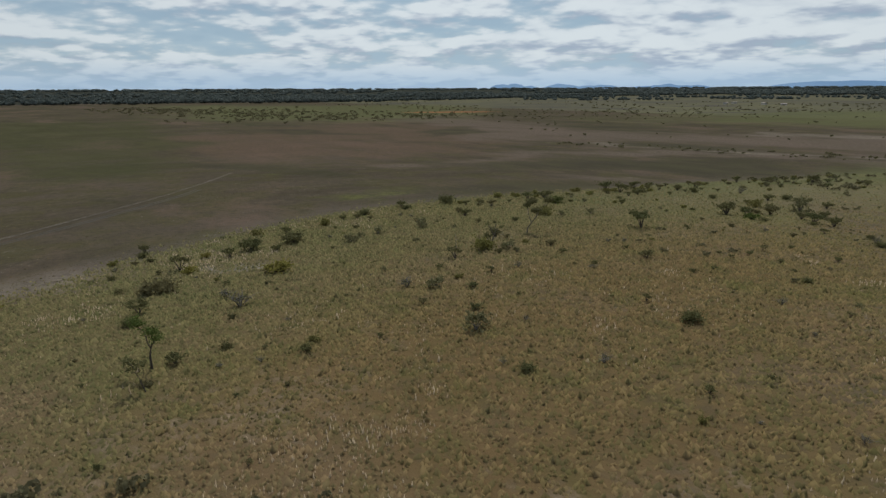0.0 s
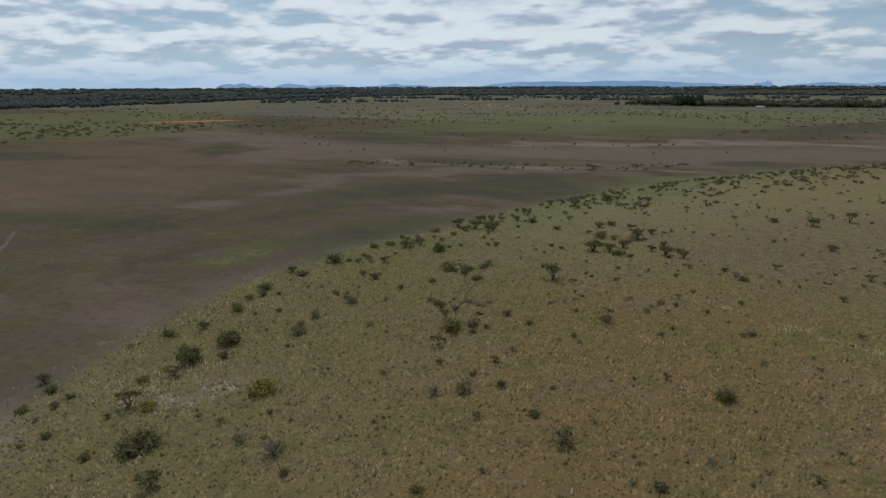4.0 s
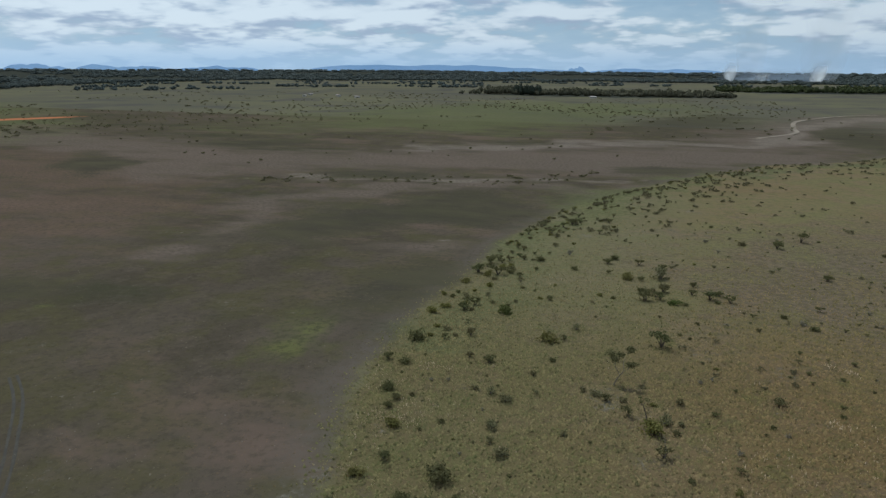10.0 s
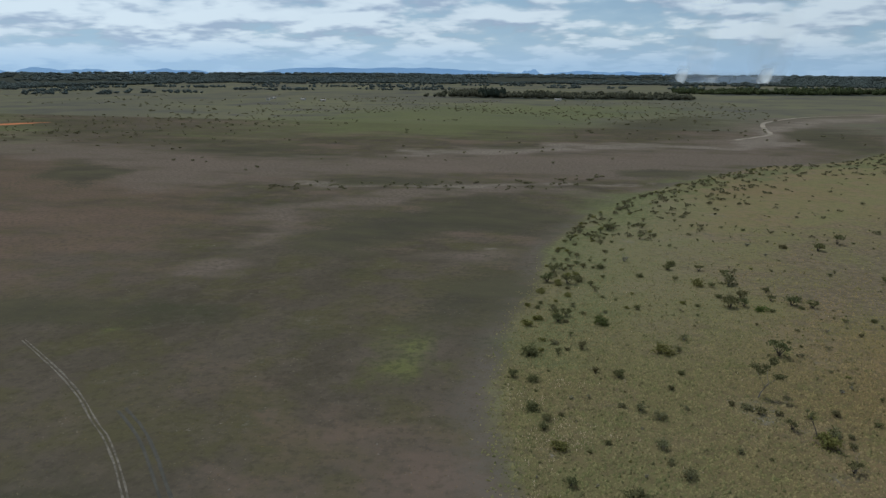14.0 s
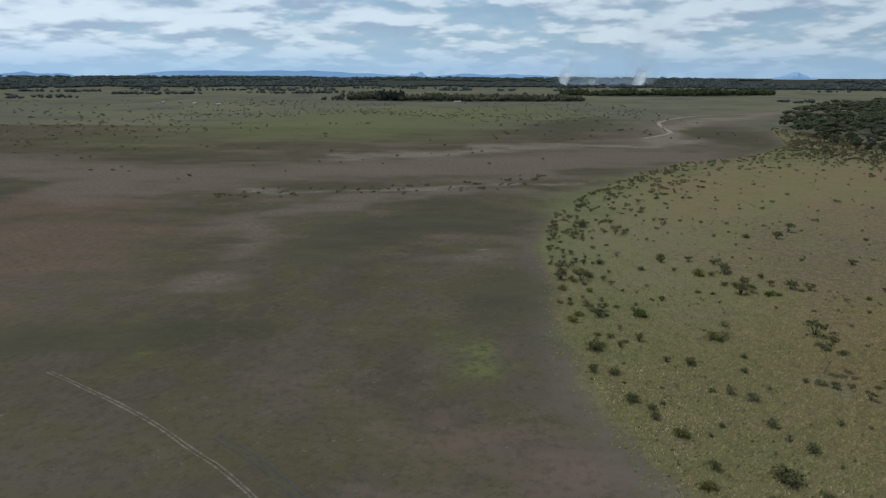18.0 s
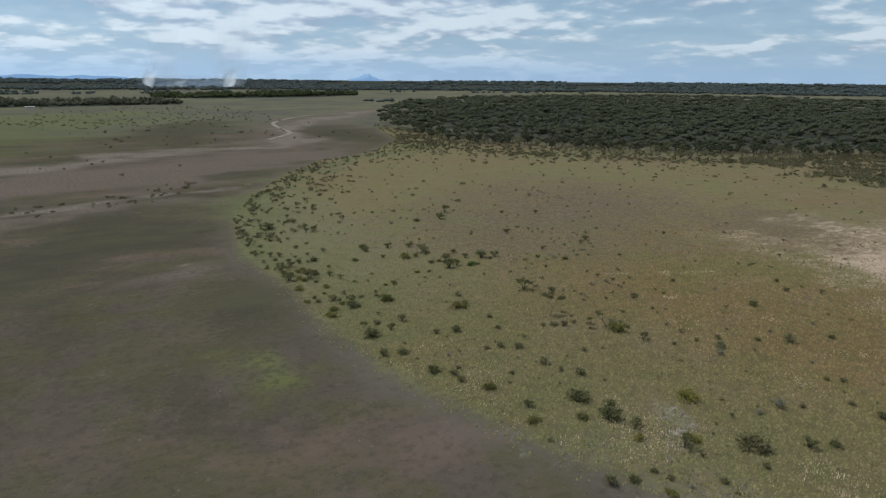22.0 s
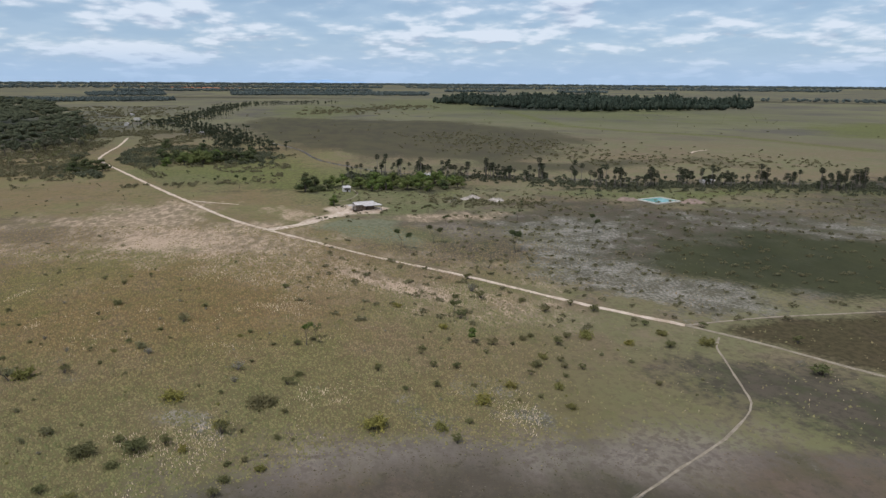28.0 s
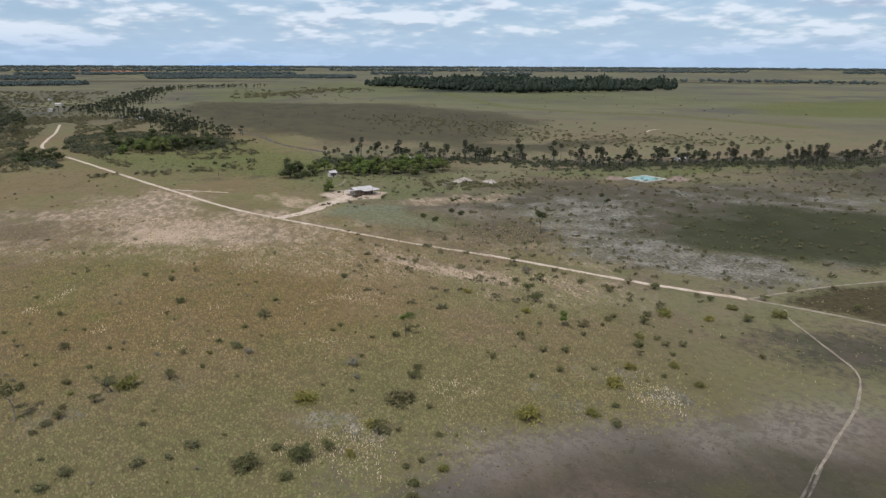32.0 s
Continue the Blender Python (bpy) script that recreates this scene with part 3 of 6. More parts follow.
def build_ground():
    n, k, s = 440, 4.5, 117.0
    u = np.linspace(-1, 1, n)
    xs, ys = 70 + s * np.sinh(k * u), 90 + s * np.sinh(k * u)
    X, Y = np.meshgrid(xs, ys)
    x, y = X.ravel(), Y.ravel()
    verts = np.stack([x, y, land(x, y)], 1)
    i = (np.arange(n - 1)[:, None] * n + np.arange(n - 1)[None]).ravel()
    faces = np.stack([i, i + 1, i + n + 1, i + n], 1)
    me = bulk_mesh("ground", verts, faces, GROUND)
    me.polygons.foreach_set("use_smooth", np.ones(len(me.polygons), bool))
    az, r = np.degrees(np.arctan2(x - 55, y - 40)), np.hypot(x - 55, y - 40)
    # everything drawn below has an uneven, streaky outline
    reach = np.clip(np.hypot(x - 20, y - 30) / 160, 0.25, 2.5)
    gx, gy = x, y
    x = gx + reach * (16 * rough(gx, gy, 60, 5, 1) + 6 * rough(gx, gy * 2, 12, 3, 4))
    y = gy + reach * (13 * rough(gx, gy, 55, 5, 2) + 4 * rough(gx * 0.6, gy * 1.4, 12, 3, 5))
    ragged, torn = 0.6 * rough(gx * 0.5, gy, 42, 6, 8), 0.9 * rough(gx, gy, 16, 5, 9)
    fields = {
        "tufted": np.exp(-tuft_gap(gx, gy) / 45) * (marsh_depth(gx, gy) < 0),
        "far": np.clip((r - 420) / 500, 0, 1) * ((gx > 330) | (gy > 760)),
        "marsh": np.clip(marsh_depth(gx, gy), -60, 60),
        # reddish dry bed
        "brown": 1.7 * ragged + np.maximum(0.2 + area(x, y, [(-260, 90), (-120, 130), (-86, 152), (-74, 178), (-82, 214), (-100, 255), (-110, 268), (-150, 310), (-200, 350), (-290, 400), (-460, 400), (-380, 230)], 55),
                            blobs(x, y, [(-420, 330, 160, 60, 140), (-232, 400, 90, 54, 118)])),
        # greyish pink flats between the dark beds
        "pink": 1.4 * ragged + np.maximum.reduce([band(x, y, [(-69, 175), (-80, 213), (-93, 260), (-73, 294), (-31, 338), (20, 354), (56, 340)], 17),
                                   0.3 + band(x, y, [(-500, 470), (-330, 420), (-176, 380), (-60, 440), (35, 445), (120, 520), (165, 640), (200, 740), (250, 860), (376, 1060), (494, 1174)], 62),
                                   blobs(x, y, [(2, 211, 34, 18, 20), (-20, 530, 120, 40, 10)])]),
        "pale": 0.6 * ragged + np.maximum.reduce([band(x, y, [(-92, 487), (-20, 540), (60, 585), (150, 600), (190, 690), (200, 760), (250, 850), (300, 960), (400, 1060), (500, 1160)], 26),
                                   band(x, y, [(-120, 340), (-60, 352), (20, 372), (60, 392)], 9),
                                   blobs(x, y, [(216, -5, 30, 22, 120), (46, 46, 46, 13, 97), (46, 2, 44, 12, 92), (-20, 226, 10, 3, 10), (10, 222, 10, 2.5, 0)])]),
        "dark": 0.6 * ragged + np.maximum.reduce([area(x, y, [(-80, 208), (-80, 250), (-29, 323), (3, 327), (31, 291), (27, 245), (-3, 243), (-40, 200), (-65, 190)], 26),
                                                                      # cloud shadow lying over the far plain, painted
                                                                      # as darker ground
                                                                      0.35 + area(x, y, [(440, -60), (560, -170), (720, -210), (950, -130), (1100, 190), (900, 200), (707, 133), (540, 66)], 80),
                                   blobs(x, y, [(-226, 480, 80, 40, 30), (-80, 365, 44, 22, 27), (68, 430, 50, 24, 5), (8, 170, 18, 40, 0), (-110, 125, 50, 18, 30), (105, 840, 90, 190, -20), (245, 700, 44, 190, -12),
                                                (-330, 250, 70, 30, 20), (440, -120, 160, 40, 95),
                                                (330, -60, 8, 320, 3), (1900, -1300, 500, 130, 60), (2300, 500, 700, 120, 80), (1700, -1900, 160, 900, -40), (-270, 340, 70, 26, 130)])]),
        "tan": 0.25 + torn + blobs(x, y, [(200, 100, 70, 46, 60), (160, 60, 66, 36, 50), (180, 78, 60, 40, 40), (230, 150, 40, 20, 40), (170, 120, 50, 16, 60), (245, 122, 60, 20, 40), (130, 20, 46, 16, 45), (250, -10, 16, 34, 0)]),
        "olive": ragged + area(x, y, [(-700, 0), (-60, 40), (-68, 78), (-100, 116), (-150, 126), (-324, 180), (-600, 225)], 30),
        "yard": np.maximum(area(gx, gy, [(271, 60), (284, 47), (276, 24), (258, 30), (256, 46), (264, 54)], 6), -0.2 + area(gx, gy, [(221, 74), (252, 62), (266, 51), (257, 42), (240, 58), (222, 69)], 5)) + 0.25 * torn,
        "mint": 0.3 * torn + area(x, y, [(220, 66), (253, 42), (240, 10), (182, 26), (192, 46)], 12),
        "fawn": 0.2 + 0.8 * ragged + blobs(x, y, [(165, 225, 130, 80, 60), (110, 190, 60, 40, 80), (210, 170, 60, 40, 40)]),
        # outline of the cloud shadow painted dark green east of the road
        "cloud_shade": 0.5 * ragged + 0.25 + 0.8 * area(x, y, [(174, -46), (204, -80), (200, -130), (160, -190), (112, -190), (106, -116), (130, -84), (150, -62)], 16),
        # cloud shadow painted brown between the side road and the grassy road
        "umber_shade": np.maximum(0.45 + area(gx, gy, [(101, -46), (107, -64), (108, -122), (92, -180), (10, -180), (20, -120), (66, -74)], 9), blobs(x, y, [(40, -110, 40, 24, 60)])),
        "green": 0.6 * ragged + np.maximum.reduce([np.where((gy > 125) & (gy < 560), 0.75 - np.abs(marsh_depth(x, y) + 10) / 16, -1),
                                    area(x, y, [(-361, 585), (-411, 883), (-300, 1150), (-172, 1288), (144, 1263), (196, 1100), (101, 890), (0, 640), (-68, 585), (-317, 515)], 130) * 0.6 + 0.1,
                                    area(x, y, [(-1418, 332), (-553, 180), (-450, 273), (-380, 440), (-500, 620), (-952, 927), (-1166, 561)], 120) * 0.6 + 0.1,
                                    blobs(x, y, [(72, 402, 40, 10, 10), (330, 40, 70, 45, 60), (380, 130, 90, 60, 40), (285, 20, 34, 30, 0), (215, 40, 44, 22, 55), (312, -120, 26, 190, 3),
                                                 (1500, -350, 900, 500, 20), (250, 560, 80, 50, 60), (900, 600, 300, 80, 30), (1300, 100, 500, 120, 0), (60, 330, 26, 90, -20)])]),
        "lush": 0.6 * torn + np.maximum.reduce([blobs(x, y, [(5, 125, 21, 14, 75), (-68, 123, 3, 2.4, 40), (-58, 86, 3, 2.4, 0), (312, -150, 10, 110, 5), (340, 20, 40, 30, 0), (400, 150, 60, 30, 30), (470, 150, 60, 40, 60)]),
                                   0.1 + area(x, y, [(300, 72), (420, 182), (560, 105), (410, 30), (340, -44), (304, -4)], 40), area(x, y, [(800, -570), (890, -740), (930, -1000), (900, -1400), (640, -1000), (590, -610), (650, -530)], 50) + 0.6, 0.2 + band(gx, gy, [(1330, -275), (869, -253), (779, -298), (672, -392), (516, -433)], 16)]),
        "sand": 0.7 * torn + np.maximum.reduce([blobs(x, y, [(194, 104, 34, 18, 70), (222, 112, 30, 14, 60), (168, 90, 26, 12, 60), (192, 117, 14, 3, 80), (285, 107, 9, 2, 80), (140, 34, 26, 8, 45), (126, 10, 18, 6, 50),
                                                (110, 27, 4, 7, 0), (208, 80, 20, 7, 45), (150, 110, 30, 5, 70), (270, 128, 16, 4, 40)]),
                                   1.1 * area(x, y, [(234, 75), (276, 88), (280, 70), (266, 54), (250, 62)], 10)]),
        "dry": blobs(x, y, [(210, -90, 150, 100, 80), (190, 0, 60, 40, 60), (240, -260, 120, 110, 80), (60, -48, 44, 24, 45)]),
        "ash": 0.5 * torn + np.maximum.reduce([0.15 + area(x, y, [(162, -4), (236, -26), (262, -84), (214, -74), (180, -46), (146, -72), (118, -74), (112, -50), (130, -20)], 16),
                          -0.12 + 0.3 * area(x, y, [(160, -6), (262, -18), (276, -100), (262, -270), (150, -270), (110, -130), (112, -54), (140, -22)], 24),
                          blobs(x, y, [(200, -175, 50, 14, 70), (250, -240, 40, 22, 60), (68, 20, 13, 8, 70), (58, 34, 9, 6, 40), (58, 14, 9, 5, 80), (56, 70, 9, 5, 50), (300, 5, 12, 6, 0)])]),
        "burnt": blobs(x, y, [(265, -262, 40, 70, 20), (230, -250, 30, 60, 10), (330, -290, 30, 60, 0)]),
        "clay": blobs(gx, gy, [(-614, 590, 74, 16, 60), (3600, 900, 500, 60, 70)]),
        "woods": np.maximum.reduce([np.where((az > -125) & (az < 62), (r - 1620 - 1250 * np.clip((az + 62) / 28, 0, 1)) / 300, -1),
                                    blobs(x, y, [(870, 850, 720, 480, 45), (-60, 1560, 300, 110, 5), (510, 2010, 320, 120, 15), (1560, -560, 420, 200, 120)])]),
    }
    for name, val in fields.items():
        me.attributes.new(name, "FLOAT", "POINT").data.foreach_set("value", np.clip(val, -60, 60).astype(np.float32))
    tagged(new("ground", me), "dry olive-brown savanna and grey marsh running to the horizon", "ground", kind="structure")


build_ground()


# ---- roads: strips that lie on the ground, with worn uneven edges ----
def smooth_line(pts, step=3.0):
    """Catmull-Rom through the points, resampled."""
    P = [Vector((*p, 0)) for p in pts]
    P = [P[0] * 2 - P[1]] + P + [P[-1] * 2 - P[-2]]
    res = []
    for a, b, c, d in zip(P, P[1:], P[2:], P[3:]):
        n = max(2, int((c - b).length / step))
        for i in range(n):
            t = i / n
            res.append(0.5 * ((2 * b) + (c - a) * t + (2 * a - 5 * b + 4 * c - d) * t * t + (3 * b - a - 3 * c + d) * t ** 3))
    return res + [P[-2]]


def strip(line, width, seed, lift=0.05, shift=0.0, wobble=0.25):
    rng = random.Random(seed)
    v, f = [], []
    for i, p in enumerate(line):
        d = (line[min(i + 1, len(line) - 1)] - line[max(i - 1, 0)]).normalized()
        side = Vector((-d.y, d.x, 0))
        c = p + side * shift
        far = 1 + max(0.0, math.hypot(p.x - 70, p.y - 60) - 200) / 900
        for j, k in enumerate((-0.5, -0.22, 0.22, 0.5)):
            q = c + side * width * k * (1 + (rng.uniform(-wobble, wobble) if j in (0, 3) else 0))
            edge = 0.0 if j in (0, 3) else 0.03
            v.append((q.x, q.y, z_at(q.x, q.y) + lift * far + edge))
        if i:
            b = len(v) - 8
            f += [(b + j, b + j + 1, b + j + 5, b + j + 4) for j in range(3)]
    return v, f


def road(name, pts, width, material, label, seed, ruts=None, **more):
    line = smooth_line(pts)
    if ruts is None:
        v, f = strip(line, width, seed, **more)
        return tagged(new(name, mesh_of(name, v, f, material, True)), label, "road", kind="structure")
    home = tagged(new(name), label, "track", kind="structure")
    for k, sh in enumerate((-ruts / 2, ruts / 2)):
        v, f = strip(line, width, seed + k, shift=sh, **more)
        part("wheel_rut", mesh_of("wheel_rut", v, f, material, True), material, home)
    return home


road("dirt_road", [(105, -39), (123.9, -17), (147.7, 7.3), (175.1, 39), (201.4, 61.6), (220.2, 76.5), (244.6, 94.6), (282.8, 117.7), (324.3, 142.8), (369.7, 167.9),
                   (413.9, 191), (450, 210), (480, 224), (508, 234), (560, 244), (613, 252), (700, 270)], 2.1, DIRT, "pale sandy dirt road across the dry grassland", 1)
road("grassy_road", [(40, -92), (66.9, -69.9), (93, -50), (105.2, -38.8)], 1.25, TRACK, "worn sandy road half grown over with dry grass", 21)
road("driveway", [(220.2, 76.5), (236.3, 62.7), (257.5, 49.9), (270.6, 43), (281.7, 36)], 4.6, DIRT, "bare sandy driveway to the farmhouse", 2, lift=0.08)
road("side_road", [(105, -39), (108.6, -61.7), (109.4, -84.4), (108.5, -114.4), (100, -170)], 0.8, TRACK, "narrow sandy road branching off towards the marsh", 3, lift=0.08)
road("grass_track", [(96.1, -43), (90.2, -39.1), (84.2, -37.2), (71.3, -33.3), (62.3, -30.3), (56.3, -25.3), (49.3, -17.2), (43.3, -8.3), (39.3, -2.3), (33.3, 6.3)], 0.5, TRACK, "single pale wheel track through the shore grass", 14, lift=0.06, wobble=0.5)
road("marsh_track", [(35.3, 3.8), (27.2, 14.8), (16, 32), (4, 49), (-8, 63), (-17, 72.5), (-28.2, 83.1),
                     (-35.9, 88.8), (-44.5, 95.5), (-55.2, 102.7), (-64.9, 108.6), (-77.1, 115.9)], 0.30, RUT, "twin wheel ruts worn pale through the marsh", 4, ruts=0.62, wobble=0.5)
road("old_marsh_track", [(19, 34.5), (7, 52), (-5, 66.5), (-14, 76), (-25, 86.5), (-34, 93)], 0.5, MUD, "dark old wheel ruts beside the marsh track", 6, ruts=1.3, lift=0.03)
road("farm_path", [(292, 50), (300, 44), (318, 40), (334, 44)], 0.6, TRACK, "trodden path behind the farmhouse", 8, lift=0.08)
road("short_spur", [(292, 123), (286, 108), (282, 97)], 1.2, DIRT, "short sandy spur off the road", 9, lift=0.08)
road("far_field_road", [(505, -250), (520, -262), (532, -280)], 2.2, DIRT, "pale bare strip in the far pasture", 10, lift=0.2)
road("bare_wash", [(150, 660), (190, 725), (200, 800), (222, 900), (300, 1020), (420, 1100)], 5.0, WASH, "pale sandy wash in the marsh", 11, lift=0.25)


# ---- grass ----
def tufts(name, label, material, xs, ys, rng, height, radius):
    """Low tussocks: lopsided tents of four blades."""
    n, blades = len(xs), 4
    zs = land(xs, ys) - 0.02
    size = rng.uniform(0.55, 1.35, n) * np.where(rng.random(n) < 0.12, 1.5, 1.0)
    a0 = rng.uniform(0, 2 * np.pi, n)
    tip = np.stack([xs + rng.normal(0, 0.35, n) * radius * size, ys + rng.normal(0, 0.35, n) * radius * size, zs + height * size * rng.uniform(0.6, 1.3, n)], 1)
    verts = np.empty((n, blades + 1, 3), np.float32)
    verts[:, blades] = tip
    for b in range(blades):
        a = a0 + 2 * np.pi * b / blades + rng.uniform(-0.35, 0.35, n)
        r = radius * size * rng.uniform(0.55, 1.3, n)
        verts[:, b] = np.stack([xs + np.cos(a) * r, ys + np.sin(a) * r, zs], 1)
    base = np.arange(n)[:, None] * (blades + 1)
    faces = np.concatenate([np.concatenate([base + b, base + (b + 1) % blades, base + blades], 1) for b in range(blades)])
    me = bulk_mesh(name, verts.reshape(-1, 3), faces, material)
    return tagged(new(name, me), label, "grass", kind="stuff")


def scatter(rng, n, x0, x1, y0, y1):
    return rng.uniform(x0, x1, n), rng.uniform(y0, y1, n)


def on_road(x, y):
    lines = [[(67, -70), (105, -39), (149, 7), (206, 62), (247, 95), (325, 143), (414, 191)], [(224, 77), (261, 50), (285, 36)],
             [(94, -41), (71, -33), (56, -25), (43, -8), (35, 4), (16, 34), (-8, 67), (-46, 98), (-84, 124)]]
    return np.minimum.reduce([to_line(x, y, l) for l in lines]) < 2.2


def build_grass():
    rng = np.random.default_rng(5)
    x, y = scatter(rng, 640000, 20, 230, -80, 330)
    # thick close by, thinning out with distance
    d = tuft_gap(x, y)
    keep = (rng.random(len(x)) < np.exp(-d / 45)) & (marsh_depth(x, y) < rng.normal(0, 2.5, len(x))) & ~on_road(x, y)
    keep &= rng.random(len(x)) > 0.93 * np.clip((26 - y - 0.35 * (x - 60)) / 22, 0, 1)
    keep &= rng.random(len(x)) > 0.8 * np.clip(blobs(x, y, [(194, 104, 44, 26, 70), (140, 34, 26, 8, 45)]) * 3, 0, 1)
    tufts("dry_grass", "dry tufted savanna grass, straw, olive and bleached", TUFT, x[keep], y[keep], rng, 0.26, 0.20)
    # bleached straw in drifts, thickest along the southern shore and on the rise
    x, y = scatter(rng, 330000, 24, 190, -60, 190)
    drift = np.array([noise.noise((a * 0.075, b * 0.075, 4.2)) + 0.45 * noise.noise((a * 0.3, b * 0.3, 1.2)) for a, b in zip(x.tolist(), y.tolist())])
    sd = -marsh_depth(x, y)
    thick = 0.26 * np.exp(-((sd - 8) / 9) ** 2) * (y < 120) * (y > 12) + 0.30 * np.exp(-((x - 120) / 24) ** 2 - ((y - 78) / 24) ** 2) + 0.75 * np.clip(blobs(x, y, [(126, 77, 6, 3, 30), (117, 70, 5, 2.5, 40), (115, 65, 3, 2, 60), (124, 86, 4, 2, 40), (127, 103, 5, 2.5, 30), (113, 73, 4, 2, 20), (93, 76, 5, 3, 30), (91, 71, 4, 2, 30), (52, 80, 7, 4, 60), (54, 71, 6, 4, 50), (65, 50, 8, 4, 40), (104, 115, 4, 2, 20), (117, 130, 6, 2, 20), (79, 89, 5, 3, 40), (65, 27, 6, 3, 60), (75, 6, 6, 3, 40)]) * 3, 0, 1) + 0.003 + 0.8 * np.exp(-(to_line(x, y, [(104, 140), (113, 132), (121, 129), (132, 126)]) / 0.8) ** 2)
    keep = (rng.random(len(x)) < thick * np.clip(drift * 4.5 - 0.15, 0.0, 2.6)) & (sd > 1) & ~on_road(x, y)
    tufts("bleached_straw", "flecks of bleached white straw among the grass", BLEACHED, x[keep], y[keep], rng, 0.30, 0.06)
    x, y = scatter(rng, 110000, -150, 60, -60, 260)
    d = np.hypot(np.maximum(np.abs(x - 0) - 40, 0), np.maximum(np.abs(y - 70) - 45, 0))
    keep = (rng.random(len(x)) < np.exp(-d / 40)) & (marsh_depth(x, y) > rng.normal(1, 3.0, len(x))) & ~on_road(x, y)
    tufts("marsh_sedge", "thin low sedge on grey marsh soil", SEDGE, x[keep], y[keep], rng, 0.09, 0.14)


build_grass()


# ---- shrubs ----
def bush_proto(name, label, leaf, bark, seed, width, height, lumps, leaves, leaf_size, group, bare=False, stalk=False):
    """A shrub one metre wide in its own units: stems from one root and a crown of leaf clumps."""
    rng = random.Random(seed)
    ob = thing(name, label, "shrub", group)
    stems, crown = Shape(), Shape()
    for i in range(lumps):
        a = 2 * math.pi * i / lumps + rng.uniform(-0.5, 0.5)
        r = rng.uniform(0.08, 0.38) * width
        c = Vector((math.cos(a) * r, math.sin(a) * r, height * (rng.uniform(0.52, 0.82) if stalk else rng.uniform(0.28, 0.56))))
        mid = Vector((c.x * 0.4, c.y * 0.4, c.z * 0.5))
        stems.tube([(0, 0, -0.03), mid, c * 0.95], [0.026, 0.018, 0.008], 4)
        if bare:
            for _ in range(9):
                d = Vector((rng.gauss(0, 1), rng.gauss(0, 1), rng.uniform(0.1, 1.3))).normalized() * rng.uniform(0.16, 0.36)
                st = mid.lerp(c, rng.uniform(0.2, 1.0))
                stems.tube([st, st + d * 0.6 + Vector((0, 0, 0.03)), st + d * 1.1], [0.010, 0.007, 0.003], 3)
            crown.blob(c, 0.2 * width, leaves // lumps, leaf_size, rng)
        else:
            rr = rng.uniform(0.15, 0.30) * width
            crown.blob(c, rr, leaves // lumps, leaf_size, rng, rng.uniform(0.35, 0.6) if stalk else rng.uniform(0.6, 0.95))
            for _ in range(6):
                # loose sprays that break the outline
                w = rng.uniform(0, 6.28)
                d = Vector((math.cos(w), math.sin(w), rng.uniform(-0.2, 1.0))).normalized() * rng.uniform(0.2, 0.4)
                for q in (0.55, 0.8, 1.0):
                    crown.leaf(c + d * q, leaf_size * 0.85, rng)
    if not bare:
        for _ in range(12 if stalk else 46):
            w, q = rng.uniform(0, 6.28), rng.uniform(0.15, 0.52) * width
            crown.leaf((math.cos(w) * q, math.sin(w) * q, rng.uniform(0.02, 0.16)), leaf_size * 1.1, rng, (0, 0, 0.6))
    part("branching_stem", stems.mesh("branching_stem", bark), bark, ob)
    part("crown", crown.mesh("crown", leaf), leaf, ob)
    return ob


G_SHRUB = "shrubs on the grassland"
PROTOS = {
    "round": [bush_proto("round_bush", "dense dark green rounded bush on dry grass", LEAF_DARK, BARK, 11, 1.0, 0.66, 8, 460, 0.085, G_SHRUB)],
    "brown": [bush_proto("olive_bush", "brownish olive scrub bush with open crown", LEAF_OLIVE, BARK, 20 + i, 1.0, h, l, 350, 0.085, G_SHRUB, stalk=i != 2)
              for i, (h, l) in enumerate([(0.5, 7), (0.66, 5), (0.46, 8)])],
    "dark": [bush_proto("dark_bush", "dark green scrub bush with ragged crown", LEAF_DARK, BARK, 30 + i, 1.0, h, l, 270, 0.085, G_SHRUB, stalk=True) for i, (h, l) in enumerate([(0.6, 7), (0.78, 5)])],
    "yellow": [bush_proto("yellow_bush", "yellow-green leafy bush on dry grass", LEAF_YELLOW, BARK, 40 + i, 1.0, 0.55, 6, 340, 0.085, G_SHRUB) for i in range(2)],
    "grey": [bush_proto("grey_green_shrub", "sparse grey-green upright shrub", LEAF_GREY, TWIGS, 50 + i, 1.0, 0.95, 5, 150, 0.11, G_SHRUB) for i in range(2)],
    "bright": [bush_proto("yellow_topped_bush", "low bush with bright yellow new leaves over a dark base", LEAF_BRIGHT, BARK, 46 + i, 1.0, 0.6, 6, 300, 0.085, G_SHRUB) for i in range(2)],
    "fresh": [bush_proto("green_bush", "fresh green dense bush on the grassland", LEAF_FRESH, BARK, 57, 1.0, 0.62, 7, 380, 0.085, G_SHRUB)],
    "low": [bush_proto("spreading_bush", "low spreading olive bush on dry grass", LEAF_OLIVE, BARK, 58, 1.0, 0.34, 9, 420, 0.08, G_SHRUB)],
    "bare": [bush_proto("bare_shrub", "leafless grey twiggy shrub in grass", LEAF_GREY, TWIGS, 60 + i, 1.0, 0.7, 6, 36, 0.08, G_SHRUB, True) for i in range(2)],
}
USED = {kind: [[False] for _ in protos] for kind, protos in PROTOS.items()}
PLANTED = []
plant_rng = random.Random(77)


def shrub(kind, x, y, width):
    i = plant_rng.randrange(len(PROTOS[kind]))
    PLANTED.append((x, y))
    plant(PROTOS[kind][i], USED[kind][i], x, y, plant_rng.uniform(0, 6.28), width * 1.12, plant_rng.uniform(0.85, 1.15))


